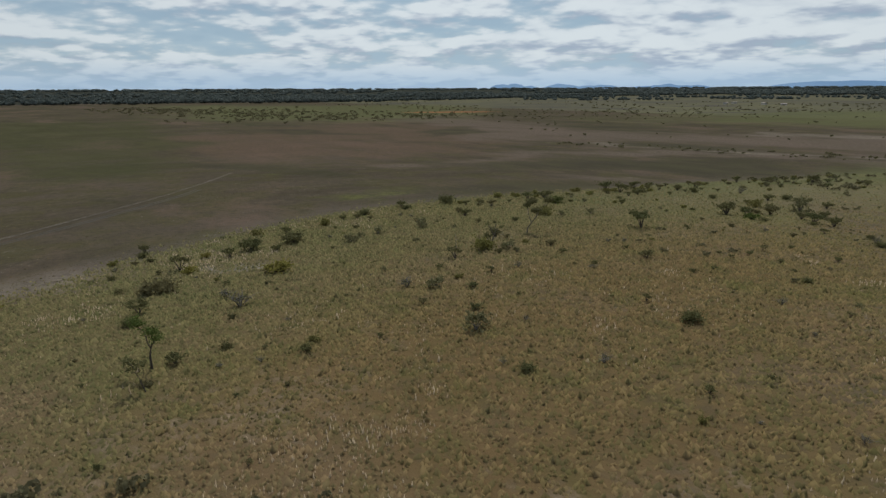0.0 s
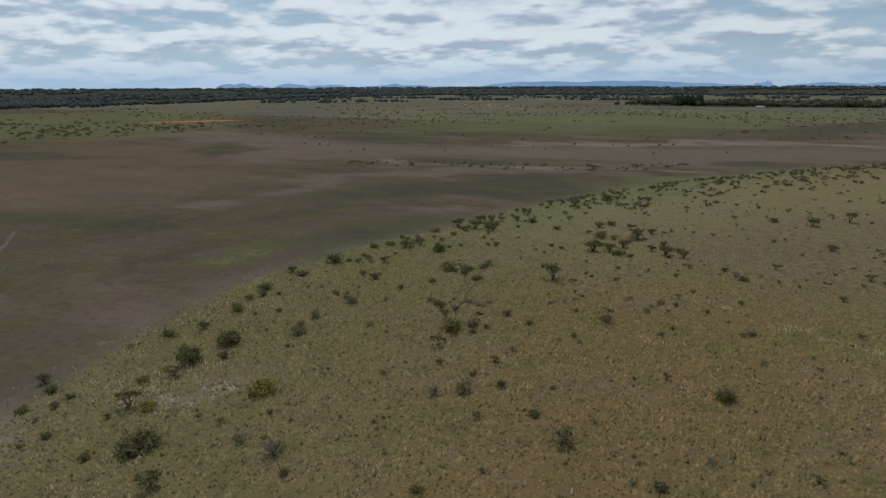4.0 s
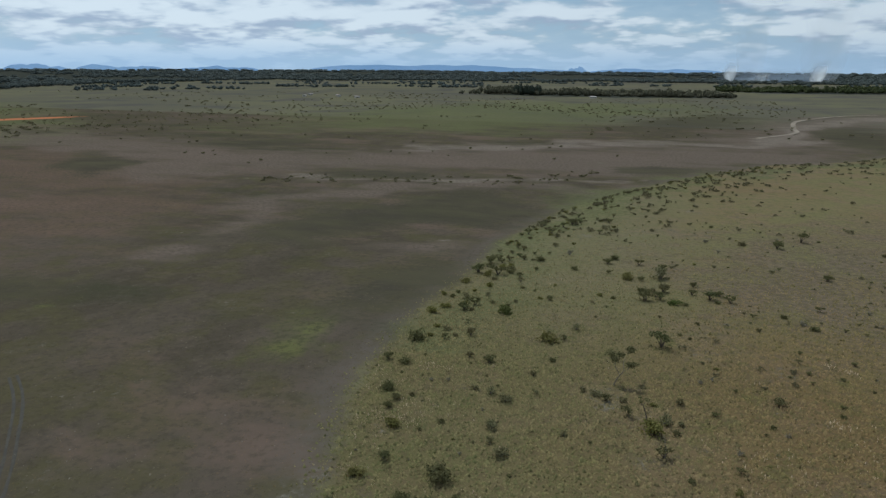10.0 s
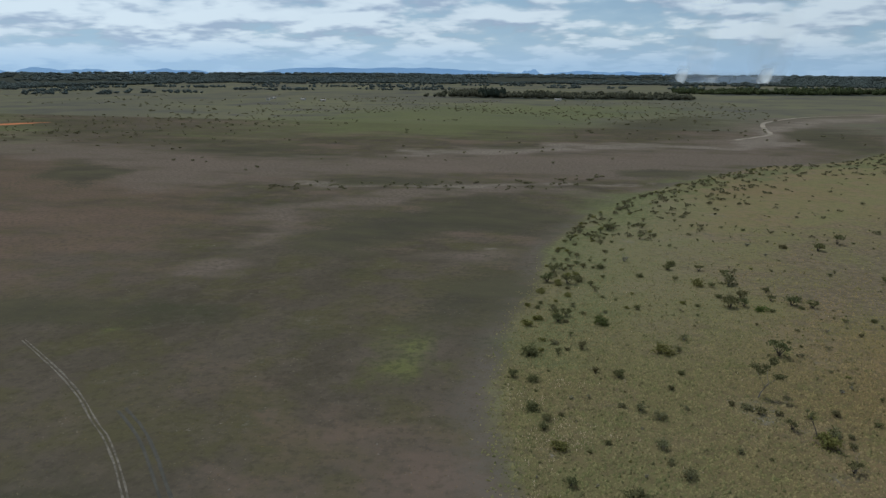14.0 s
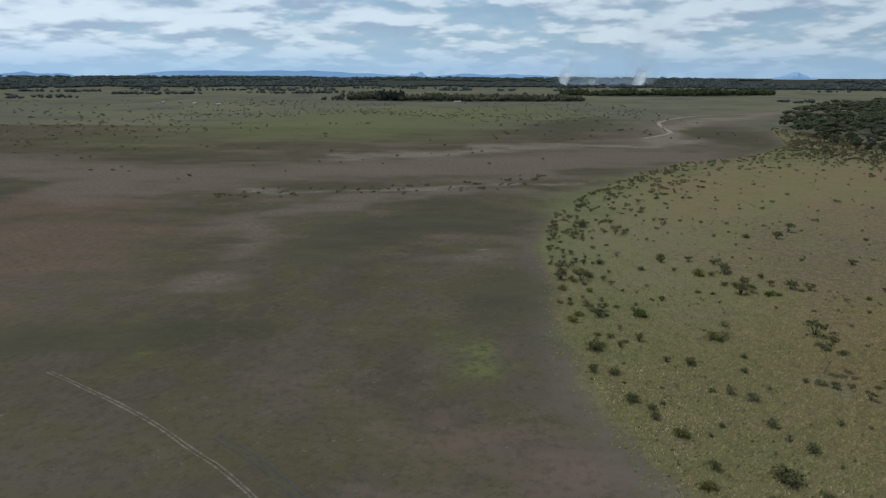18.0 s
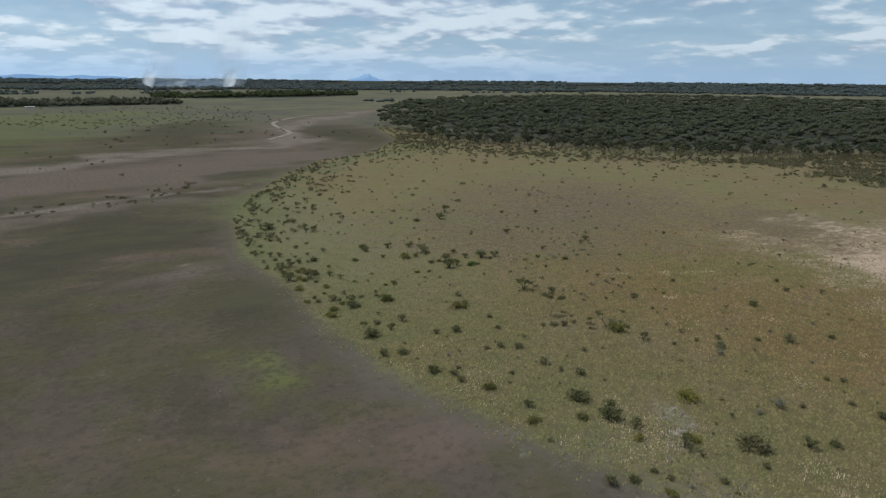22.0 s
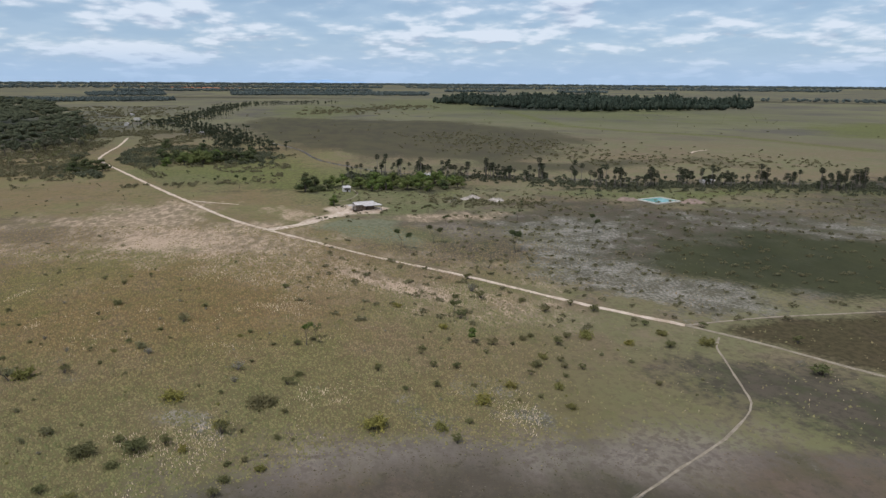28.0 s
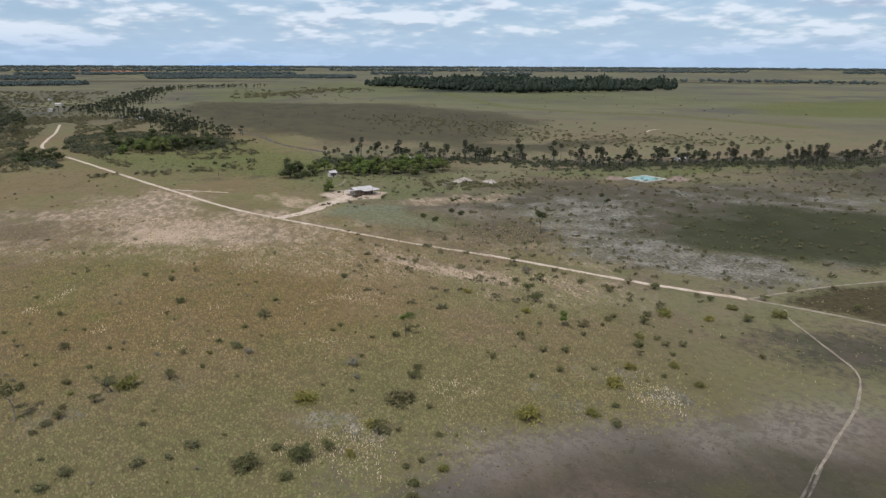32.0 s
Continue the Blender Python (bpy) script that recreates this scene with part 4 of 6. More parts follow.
# x, y, width of the shrubs that stand out
for x, y, w in [(49.8, 85.6, 3.6), (50.4, 78.2, 3.3)]:
    shrub("round", x, y, w)
for x, y, w in [(46.2, 80.3, 2.3), (45.3, 99.4, 1.3), (42.8, 96.4, 0.8), (35.6, 101.8, 1.7), (35.9, 104.7, 1.9), (33.1, 107.6, 3), (38, 106.4, 1.2), (28, 119.6, 2.2), (31.9, 118.4, 2.8), (33, 114.3, 0.8), (47, 122.8, 2.5),
                (42.7, 124.3, 1.7), (55.8, 119.5, 1.4), (58, 126.5, 1.7), (30.1, 130.3, 4.2), (35.4, 131.8, 1.6), (36.9, 134.3, 1.4), (39.9, 135.3, 2.1), (35.4, 155.4, 2.4), (38.9, 157.7, 1.6), (29, 195.7, 3.3), (30.2, 200.7, 2.4),
                (36.5, 187, 2.5), (43.1, 172.7, 1.4), (42, 204.5, 3.1), (30.9, 242.9, 2.8), (53, 196.8, 2.3), (51.1, 164.4, 1.9), (64.7, 115.5, 1.4), (67.8, 99.4, 0.8), (71.5, 113.1, 1.3), (79.6, 104.7, 1.4)]:
    shrub("brown", x, y, w)
for x, y, w in [(80.1, 114.5, 1.7), (85.1, 112, 1.3), (92.9, 110.3, 1.1), (82.3, 145.6, 1), (75.4, 175.9, 2.3), (90.2, 182.4, 2.4), (71.6, 180.4, 2.4), (76.6, 206.3, 2.7), (61.2, 208, 3.1), (62.3, 196.6, 1.9), (56.2, 274, 2.7),
                (84.5, 189.2, 2.2), (96, 165.4, 1.4), (102.6, 167.7, 1.9), (107.3, 160.3, 2.4), (119.4, 209.9, 3.1), (112.2, 249.3, 4.1), (101.8, 249.9, 3.3), (93.5, 277.6, 1.8), (111.2, 176.3, 2), (113.3, 161.6, 1.1), (142.7, 247.4, 2.1),
                (106.6, 132, 1.1), (110.2, 140.4, 1.2), (101.5, 132.9, 1.1), (114.2, 123.9, 1.5), (81.2, 93.2, 1.1), (97.2, 93.2, 0.8), (53.4, 81.2, 1.9), (52.1, 74.2, 2.1), (75.4, 55.5, 2.2), (113.4, 80, 1.7)]:
    shrub("brown", x, y, w)
for x, y, w in [(115, 100.1, 2.6), (132.8, 104, 1.9), (108, 102.1, 1.1), (96.6, 67.3, 1.5), (92.6, 13.8, 2.6), (89.1, 30.1, 2), (80, 28.8, 1.6), (71.2, 22.2, 1.6), (70.9, 29.6, 1.8), (50.7, 28.7, 2.1), (52.6, 57.4, 1.5),
                (52.2, 54.9, 0.9), (46.5, 61.7, 1.3), (45.6, 64, 1.4), (41.6, 63.7, 2.1), (56.8, 25.6, 1.6), (80.6, 7.2, 2.9), (93.2, -1.5, 2.7), (95.7, 6.1, 2.1), (90.9, -27.8, 2.8), (71.3, -15.7, 1.7), (127.2, 9.7, 3.1),
                (121.7, -14.1, 2.2), (116.8, -18.8, 3.1), (90.7, -60.1, 2.5), (79.8, 1.1, 1.7), (42.7, 156.6, 1.4), (76.9, 181.4, 3.5), (82.1, 170.4, 1.7), (92.4, 176.6, 2.8), (71.1, 73, 0.9), (61, 56.8, 1.4)]:
    shrub("brown", x, y, w)
for x, y, w in [(77.9, 40.2, 1.6), (127, 16.9, 2.4), (146, 10.1, 2.6), (124.8, -1.2, 2.4), (97.7, -5, 2.6), (83.5, 0.8, 1.6), (66.2, 10.4, 1.4), (64.4, 14.9, 1), (97.7, 3.7, 2), (116.6, -5.3, 2.9), (79.2, -2.6, 1.8),
                (71.5, 57.3, 2.3), (81.6, 65, 1.2), (92.7, 83, 0.9), (58.4, 88.4, 0.8), (33.7, 184.2, 4.1), (36.2, 190.2, 3.2), (70, 209.6, 2.6), (80.5, 147.5, 1.1), (84.1, 155.8, 1.4), (124.1, 154.3, 1.5), (125.3, 88.1, 1),
                (126.7, 94.2, 0.8), (71.5, 191.1, 2.2), (74.3, 180.7, 2.1), (62.6, 214.4, 3.1), (89.4, 174.9, 1.7), (153.7, 237.6, 2.5), (134.1, 181.6, 2.8)]:
    shrub("brown", x, y, w)
for x, y, w in [(37.5, 77.6, 1.1), (56.3, 92.7, 2.3), (54, 95.7, 1.2), (53.1, 99.6, 1.9), (47.3, 111.3, 1.4), (50.3, 110.6, 1.7), (53.2, 108.4, 2.1), (58.3, 138.4, 1.6), (60, 144.6, 1.9), (34.1, 136.8, 1.7), (66.8, 114.2, 1.9),
                (63.8, 100.5, 1.2), (77.8, 107.9, 2.2), (80.2, 107.6, 1.1), (88.2, 87.7, 2.1), (103, 82.5, 2.4), (76.2, 195.1, 4.7)]:
    shrub("grey", x, y, w)
for x, y, w in [(38.2, 83.3, 2.6), (38.4, 96.6, 2.5), (55.2, 136.5, 4.1), (31.8, 132.8, 1.6), (31.5, 138.3, 1.7), (27.2, 147.4, 3.1), (29.1, 151.6, 2.6), (27.6, 174.1, 3), (35.3, 194.6, 2.3), (76.1, 104.4, 3.8), (67.7, 191.5, 3.7),
                (55, 31, 2.7), (70.3, 5.5, 2.3), (61.5, 5.6, 2.2), (97.9, -9.9, 4.2), (98.6, -29.5, 2.9), (91.3, -37.8, 3.8), (140.1, 104.5, 1.3), (44, 59.1, 1.8), (84.9, 4.4, 2.3), (94.4, 68.9, 1.5), (127.7, 83.9, 1)]:
    shrub("yellow", x, y, w)
for x, y, w in [(40.7, 87.8, 2), (37.1, 142.6, 1), (33.8, 151.3, 3.1), (28.2, 184.6, 4.1), (39.9, 183.9, 2), (38.5, 245.9, 3.3), (43.4, 265.1, 4.4), (68.6, 113, 2.1), (77.7, 98.2, 2), (94.9, 118.4, 2.3), (77, 139.5, 3.9),
                (73, 171.7, 4.2), (87.9, 177.8, 3.8), (54.7, 251.8, 2.1), (121.3, 261.3, 3.9), (127.9, 177.2, 2.1), (54.4, 66.2, 2.5), (79.4, 24.2, 2.1), (76.3, 9.4, 1.4), (105.6, -28.3, 2.1), (103, -42.6, 2.2), (73.1, -53.1, 4.5),
                (72.4, 108.7, 1.8), (109.3, 18.4, 2.7), (130.3, 62.5, 2.2), (38.1, 64.7, 1.9), (90.3, 56.8, 1.9), (76.5, 173.3, 2.6), (83.8, 180.9, 2.4)]:
    shrub("dark", x, y, w)
for x, y, w in [(50.4, 104.6, 0.9), (39.2, 112.6, 1.4), (48.9, 215.7, 3.2), (87.6, 101.4, 1.4), (83.4, 123.6, 1.4), (85.2, 125.1, 1.2), (90.2, 250.2, 2.9), (78.1, 67.1, 3.4), (85.5, 85.3, 2.3), (69.8, 51.7, 0.9), (133.7, 11.1, 4),
                (47.7, 58.7, 1.2), (61.3, 66.6, 0.9), (72.8, 67, 2.1), (94.2, 59.7, 0.9), (95.8, 63.1, 1), (105.5, 162.8, 2.5), (117.2, 112.9, 1.5), (124.1, 106.2, 0.8), (104.3, 87.9, 1), (116.4, 86.1, 1.6), (111.1, 79.3, 1),
                (130.3, 86.8, 0.8), (135.7, 90.1, 1.1)]:
    shrub("bare", x, y, w)
for x, y, w in [(43.3, 151.3, 3.8), (79.4, 169.9, 2.8)]:
    shrub("fresh", x, y, w)
for x, y, w in [(49.9, 71.2, 1.7), (57, 66.8, 2.5), (66.2, 76.4, 4), (117.2, 33.6, 2.3), (102.4, 23.6, 2.7), (55.3, 41.9, 4.4), (64.4, 21.9, 3.8), (70.4, 15, 2.7), (92.7, -18.6, 2.5)]:
    shrub("bright", x, y, w)
for x, y, w in [(64.1, 61.2, 5.1)]:
    shrub("low", x, y, w)


def free(x, y, gap):
    return all((x - a) ** 2 + (y - b) ** 2 > gap * gap for a, b in PLANTED)


def more_shrubs():
    """Smaller scrub: a belt along the shore, and thinly over the grassland."""
    rng = random.Random(8)
    made = 0
    while made < 170:
        x, y = rng.uniform(20, 130), rng.uniform(150, 470)
        d = -float(marsh_depth(x, y))
        if 0.5 < d < rng.expovariate(1 / 11.0) + 2 and free(x, y, 1.7):
            shrub(rng.choice(["brown", "brown", "yellow", "brown", "grey", "yellow", "dark"]), x, y, rng.uniform(1.1, 2.3))
            made += 1
    made = 0
    while made < 330:
        x, y = rng.uniform(30, 190), rng.uniform(-35, 290)
        # scrub keeps together in loose drifts
        thin = noise.noise((x * 0.028, y * 0.028, 6.0)) + 0.25 > rng.random()
        if thin and -float(marsh_depth(x, y)) > 2 and free(x, y, 2.6) and not on_road(np.array([x]), np.array([y]))[0]:
            shrub(rng.choice(["brown", "brown", "dark", "dark", "yellow", "grey", "bare"]), x, y, min(1.5 + max(0.0, y - 150) * 0.008, 0.55 + rng.expovariate(1 / 0.35)))
            made += 1


more_shrubs()


def far_scrub():
    """Scrub too far off and too plenty to count: dark low clumps over the plain."""
    rng = random.Random(9)
    tri = []
    for k in range(4):
        s = Shape()
        r2 = random.Random(90 + k)
        for c in ((0.14, 0, 0.22), (-0.24, 0.14, 0.15), (0.05, -0.27, 0.13)):
            s.blob(c, r2.uniform(0.2, 0.36), 16, 0.17, r2, 0.7)
        tri.append((np.array([tuple(v) for v in s.v]), [f for f in s.f]))
    verts, faces, base = [], [], 0

    def drop(x, y, w):
        nonlocal base
        v, f = tri[rng.randrange(4)]
        a = rng.uniform(0, 6.28)
        c, sn = math.cos(a) * w, math.sin(a) * w
        q = np.stack([v[:, 0] * c - v[:, 1] * sn + x, v[:, 0] * sn + v[:, 1] * c + y, v[:, 2] * w + z_at(x, y)], 1)
        verts.append(q)
        faces.append(np.array(f) + base)
        base += len(v)

    lane = [(355, 163), (414, 190), (484, 228), (560, 243), (660, 260), (720, 275)]

    def belt(n, x0, x1, y0, y1, w0, w1, rule=None):
        made = tries = 0
        while made < n and tries < n * 60:
            tries += 1
            x, y = rng.uniform(x0, x1), rng.uniform(y0, y1)
            if (rule is None or rule(x, y)) and (x < 340 or y < 120 or float(to_line(x + 12, y + 4, lane)) > 13):
                drop(x, y, rng.uniform(w0, w1))
                made += 1

    on_land = lambda x, y: float(marsh_depth(x, y)) < -1
    near_shore = lambda x, y: 0 < -float(marsh_depth(x, y)) < rng.expovariate(1 / 26.0) + 2
    bars = lambda x, y: float(to_line(x, y, [(-130, 330), (-60, 345), (10, 370), (30, 400)])) < 14
    rim = lambda x, y: float(to_line(x, y, [(-420, 900), (-200, 1060), (60, 960), (110, 1000)])) < 60
    belt(420, 20, 330, 250, 820, 2.0, 4.2, near_shore)
    belt(420, 60, 420, 120, 520, 1.0, 2.0, on_land)
    belt(1500, 95, 330, -260, 60, 0.9, 3.2, lambda x, y: float(to_line(x, y, [(67, -70), (105, -39), (149, 7), (206, 62)])) > 3 and x > 100 and not inside(np.array([x]), np.array([y]), [(226, 66), (262, 2), (176, 6), (201, 45)])[0])
    belt(90, 262, 305, -60, 6, 2.0, 4.5, lambda x, y: float(to_line(x, y, [(290, -4), (284, -26), (280, -46)])) < rng.expovariate(1 / 6.0))
    belt(80, -160, 60, 300, 430, 1.5, 3.4, bars)
    belt(70, -700, 60, 360, 620, 2.0, 4.0)
    belt(260, -520, 160, 830, 1300, 2.4, 4.6, rim)
    belt(160, -700, -300, 480, 760, 1.8, 4.0)
    belt(160, -60, 250, 860, 1350, 2.5, 5.0)
    belt(420, -560, 260, 640, 1420, 2.2, 5.5, lambda x, y: noise.noise((x * 0.006, y * 0.006, 4)) > -0.1)
    belt(260, -1300, -380, 620, 1500, 3.0, 7.0, lambda x, y: noise.noise((x * 0.005, y * 0.005, 9)) > 0.0)
    west = [(-1024, 278), (-815, 332), (-557, 366), (-512, 465)]
    belt(560, -1150, -440, 200, 560, 3.5, 7.5, lambda x, y: float(to_line(x, y, west)) < rng.expovariate(1 / 60.0))
    belt(760, 400, 760, -330, 10, 2.2, 4.4, lambda x, y: float(to_line(x, y, [(700, -70), (600, -110), (520, -135), (470, -170), (440, -240), (425, -300)])) < 22 + rng.expovariate(1 / 26))
    belt(110, 600, 1300, -700, 250, 2.0, 4.5)
    belt(420, 1150, 1650, -160, 130, 4.0, 9.0, lambda x, y: float(to_line(x, y, [(1224, 91), (1373, 15), (1561, -110)])) < rng.expovariate(1 / 34.0))
    belt(300, 1100, 1500, 360, 600, 4.0, 10.0)
    belt(420, 330, 560, 85, 260, 2.0, 5.5, lambda x, y: noise.noise((x * 0.025, y * 0.025, 7)) > 0.0)
    belt(1500, 380, 800, 165, 340, 2.5, 6.5, lambda x, y: noise.noise((x * 0.02, y * 0.02, 3)) > -0.12)
    belt(600, 700, 1250, 260, 470, 3.0, 7.0)
    foot = [(285, 640), (262, 548), (286, 470), (330, 392), (390, 328), (465, 276), (557, 250), (640, 262)]
    belt(1000, 230, 680, 200, 660, 2.0, 5.0, lambda x, y: float(to_line(x, y, foot)) < rng.expovariate(1 / 22.0) and on_land(x, y))
    me = bulk_mesh("far_scrub", np.concatenate(verts), np.concatenate(faces), LEAF_SCRUB)
    tagged(new("far_scrub", me), "scattered dark low scrub over the far plain", "scrub", kind="stuff")
    verts, faces, base = [], [], 0
    bank = [(380, 40), (376, -20), (362, -70), (330, -110), (328, -165), (318, -215), (306, -250), (308, -300), (300, -350)]
    belt(1300, 285, 405, -370, 50, 1.6, 5.2, lambda x, y: float(to_line(x, y, bank)) < rng.expovariate(1 / 8.0))
    grove = [(392, 198), (441, 211), (480, 178), (470, 118), (516, 121), (548, 166), (579, 202), (541, 235), (495, 209)]
    belt(520, 370, 620, 95, 260, 3.0, 8.0, lambda x, y: float(to_line(x, y, grove)) < rng.expovariate(1 / 9.0))
    belt(260, 560, 830, 100, 240, 2.5, 6.0, lambda x, y: float(to_line(x, y, [(549, 107), (578, 154), (645, 143), (719, 189), (801, 217)])) < rng.expovariate(1 / 8.0))
    me = bulk_mesh("stream_thicket", np.concatenate(verts), np.concatenate(faces), LEAF_FOREST)
    tagged(new("stream_thicket", me), "dark thickets under the palms and round the grove", "scrub", kind="stuff")


far_scrub()


# ---- trees ----
def limb(shape, rng, p, d, length, r, depth, tips, up=0.25):
    """A crooked branch that forks."""
    pts, radii = [Vector(p)], [r]
    d = Vector(d).normalized()
    for i in range(3):
        d = (d + Vector((rng.uniform(-0.45, 0.45), rng.uniform(-0.45, 0.45), rng.uniform(-0.1, up)))).normalized()
        pts.append(pts[-1] + d * length / 3)
        radii.append(r * (1 - 0.2 * (i + 1)))
    shape.tube(pts, radii, 6 if depth > 1 else 4)
    if depth == 0:
        tips.append(pts[-1])
        return
    for _ in range(rng.choice((2, 2, 3))):
        w = rng.uniform(0, 6.28)
        out = (d + Vector((math.cos(w), math.sin(w), rng.uniform(0.0, 0.5))) * 0.9).normalized()
        limb(shape, rng, pts[-1 if rng.random() < 0.7 else -2], out, length * rng.uniform(0.55, 0.8), r * 0.55, depth - 1, tips, up)


def savanna_tree(name, label, seed, height, leaf, bark, leaves, size, r=0.09, lump=0.75, group="", depth=2, drop=0.0):
    rng = random.Random(seed)
    ob = thing(name, label, "tree", group)
    trunk, crown, tips = Shape(), Shape(), []
    limb(trunk, rng, (0, 0, -0.1), (rng.uniform(-0.25, 0.25), rng.uniform(-0.25, 0.25), 1), height * 0.48, r * height / 5, depth, tips, 0.4)
    for t in tips:
        if rng.random() >= drop:
            if leaves > 25:
                crown.core(t, lump * 0.5, rng)
            crown.blob(t, lump * rng.uniform(0.7, 1.2), leaves, size, rng)
    part("trunk", trunk.mesh("trunk", bark, True), bark, ob)
    if crown.v:
        part("crown", crown.mesh("crown", leaf), leaf, ob)
    return ob


put(savanna_tree("dead_tree", "nearly leafless dark crooked tree on the grassland", 14, 4.4, LEAF_OLIVE, BARK, 42, 0.17, r=0.17, lump=0.6, drop=0.35, depth=2), 75.3, 106.5)
put(savanna_tree("crooked_tree", "black crooked tree with a thin top tuft", 6, 4.9, LEAF_FRESH, BARK, 150, 0.17, r=0.16, lump=0.95, drop=0.0), 89.9, 54.8)
put(savanna_tree("green_tree", "fresh green bushy tree beside yellow shrubs", 9, 4.6, LEAF_FRESH, BARK, 260, 0.27, lump=1.35, depth=1), 93.5, 17)
put(savanna_tree("small_dark_tree", "small dark green tree near the road", 10, 5.4, LEAF_DARK, BARK, 230, 0.25, lump=1.1, depth=1), 110.8, 20)
put(savanna_tree("thin_tree", "thin crooked tree with a sparse crown", 12, 3.6, LEAF_OLIVE, BARK, 26, 0.18, lump=0.55), 94.6, 53.3)
put(savanna_tree("bare_tree", "pale leafless twiggy tree", 15, 3.6, LEAF_GREY, TWIGS, 4, 0.1, drop=0.9), 77.8, 98.2)

pasture = savanna_tree("pasture_tree", "small round-crowned tree alone in the pasture", 21, 5.4, LEAF_TREE, BARK, 110, 0.28, lump=1.1, group="pasture trees")
used = [False]
for x, y, s in [(187, 27, 1.25), (197, 14, 1.25), (183, -14, 1.5), (215, -54.7, 1.3), (332, 104, 1.3), (243, -30, 0.8), (232, 4, 0.8), (262, 8, 0.7), (205, -90, 0.6),
                (268, -38, 0.7), (345, 118, 0.9), (365, 90, 0.8)]:
    plant(pasture, used, x, y, x * 1.3, s)

# scrub trees at the foot of the forest
edge_rng = random.Random(31)
edge_protos = [savanna_tree("scrub_tree", "grey-green low tree at the forest edge", 41 + i, 6.0, leaf, bark, 34, 0.42, lump=1.15, group="forest edge trees")
               for i, (leaf, bark) in enumerate([(LEAF_OLIVE, BARK), (LEAF_GREY, TWIGS), (LEAF_SCRUB, BARK)])]
edge_used = [[False], [False], [False]]
FOREST = [(287, 566), (318, 502), (366, 428), (428, 364), (503, 310), (588, 278), (672, 286), (1010, 430), (1560, 690), (1900, 900), (1700, 1500), (1377, 1640), (928, 1600),
          (619, 1320), (400, 980), (322, 780), (298, 640)]
made = 0
while made < 285:
    x, y = edge_rng.uniform(250, 620), edge_rng.uniform(225, 640)
    d = float(to_line(x, y, [(280, 600), (271, 548), (295, 475), (339, 398), (397, 335), (470, 285), (557, 262)]))
    if d < edge_rng.expovariate(1 / 26.0) and not inside(np.array([x]), np.array([y]), FOREST)[0] and float(marsh_depth(x, y)) < -8 and float(to_line(x + 20, y + 6, [(355, 163), (414, 190), (484, 228), (560, 243), (660, 260)])) > 24:
        i = edge_rng.randrange(3)
        plant(edge_protos[i], edge_used[i], x, y, edge_rng.uniform(0, 6), edge_rng.uniform(0.5, 1.1))
        made += 1


def forest_tree(name, label, seed, leaf, height, spread, lumps, leaves, size, group, solid=0.42, low=0.36):
    rng = random.Random(seed)
    ob = thing(name, label, "tree", group)
    trunk, crown = Shape(), Shape()
    trunk.tube([(0, 0, -0.2), (rng.uniform(-0.2, 0.2), 0.1, height * 0.25), (0, 0, height * 0.5)], [0.28, 0.22, 0.14], 6)
    for i in range(lumps):
        a = 2 * math.pi * i / lumps + rng.uniform(-0.4, 0.4)
        q = spread * rng.uniform(0.25, 0.6) * (0.2 if i == 0 else 1)
        c = Vector((math.cos(a) * q, math.sin(a) * q, height * (rng.uniform(low, 0.70) if i else 0.80)))
        trunk.tube([(0, 0, height * 0.25), c * 0.8 + Vector((0, 0, height * 0.06)), c], [0.13, 0.08, 0.03], 4)
        crown.core(c, spread * solid * 0.9, rng)
        crown.blob(c, spread * rng.uniform(0.30, 0.50), leaves // lumps, size, rng)
    part("trunk", trunk.mesh("trunk", BARK, True), BARK, ob)
    part("crown", crown.mesh("crown", leaf), leaf, ob)
    return ob


put(savanna_tree("savanna_tree", "slender savanna tree with sparse dark grey-green foliage over shrubs", 33, 7.0, LEAF_DARK, BARK_PALE, 170, 0.23, r=0.085, lump=1.05, depth=2, drop=0.0), 69.5, 119.2)


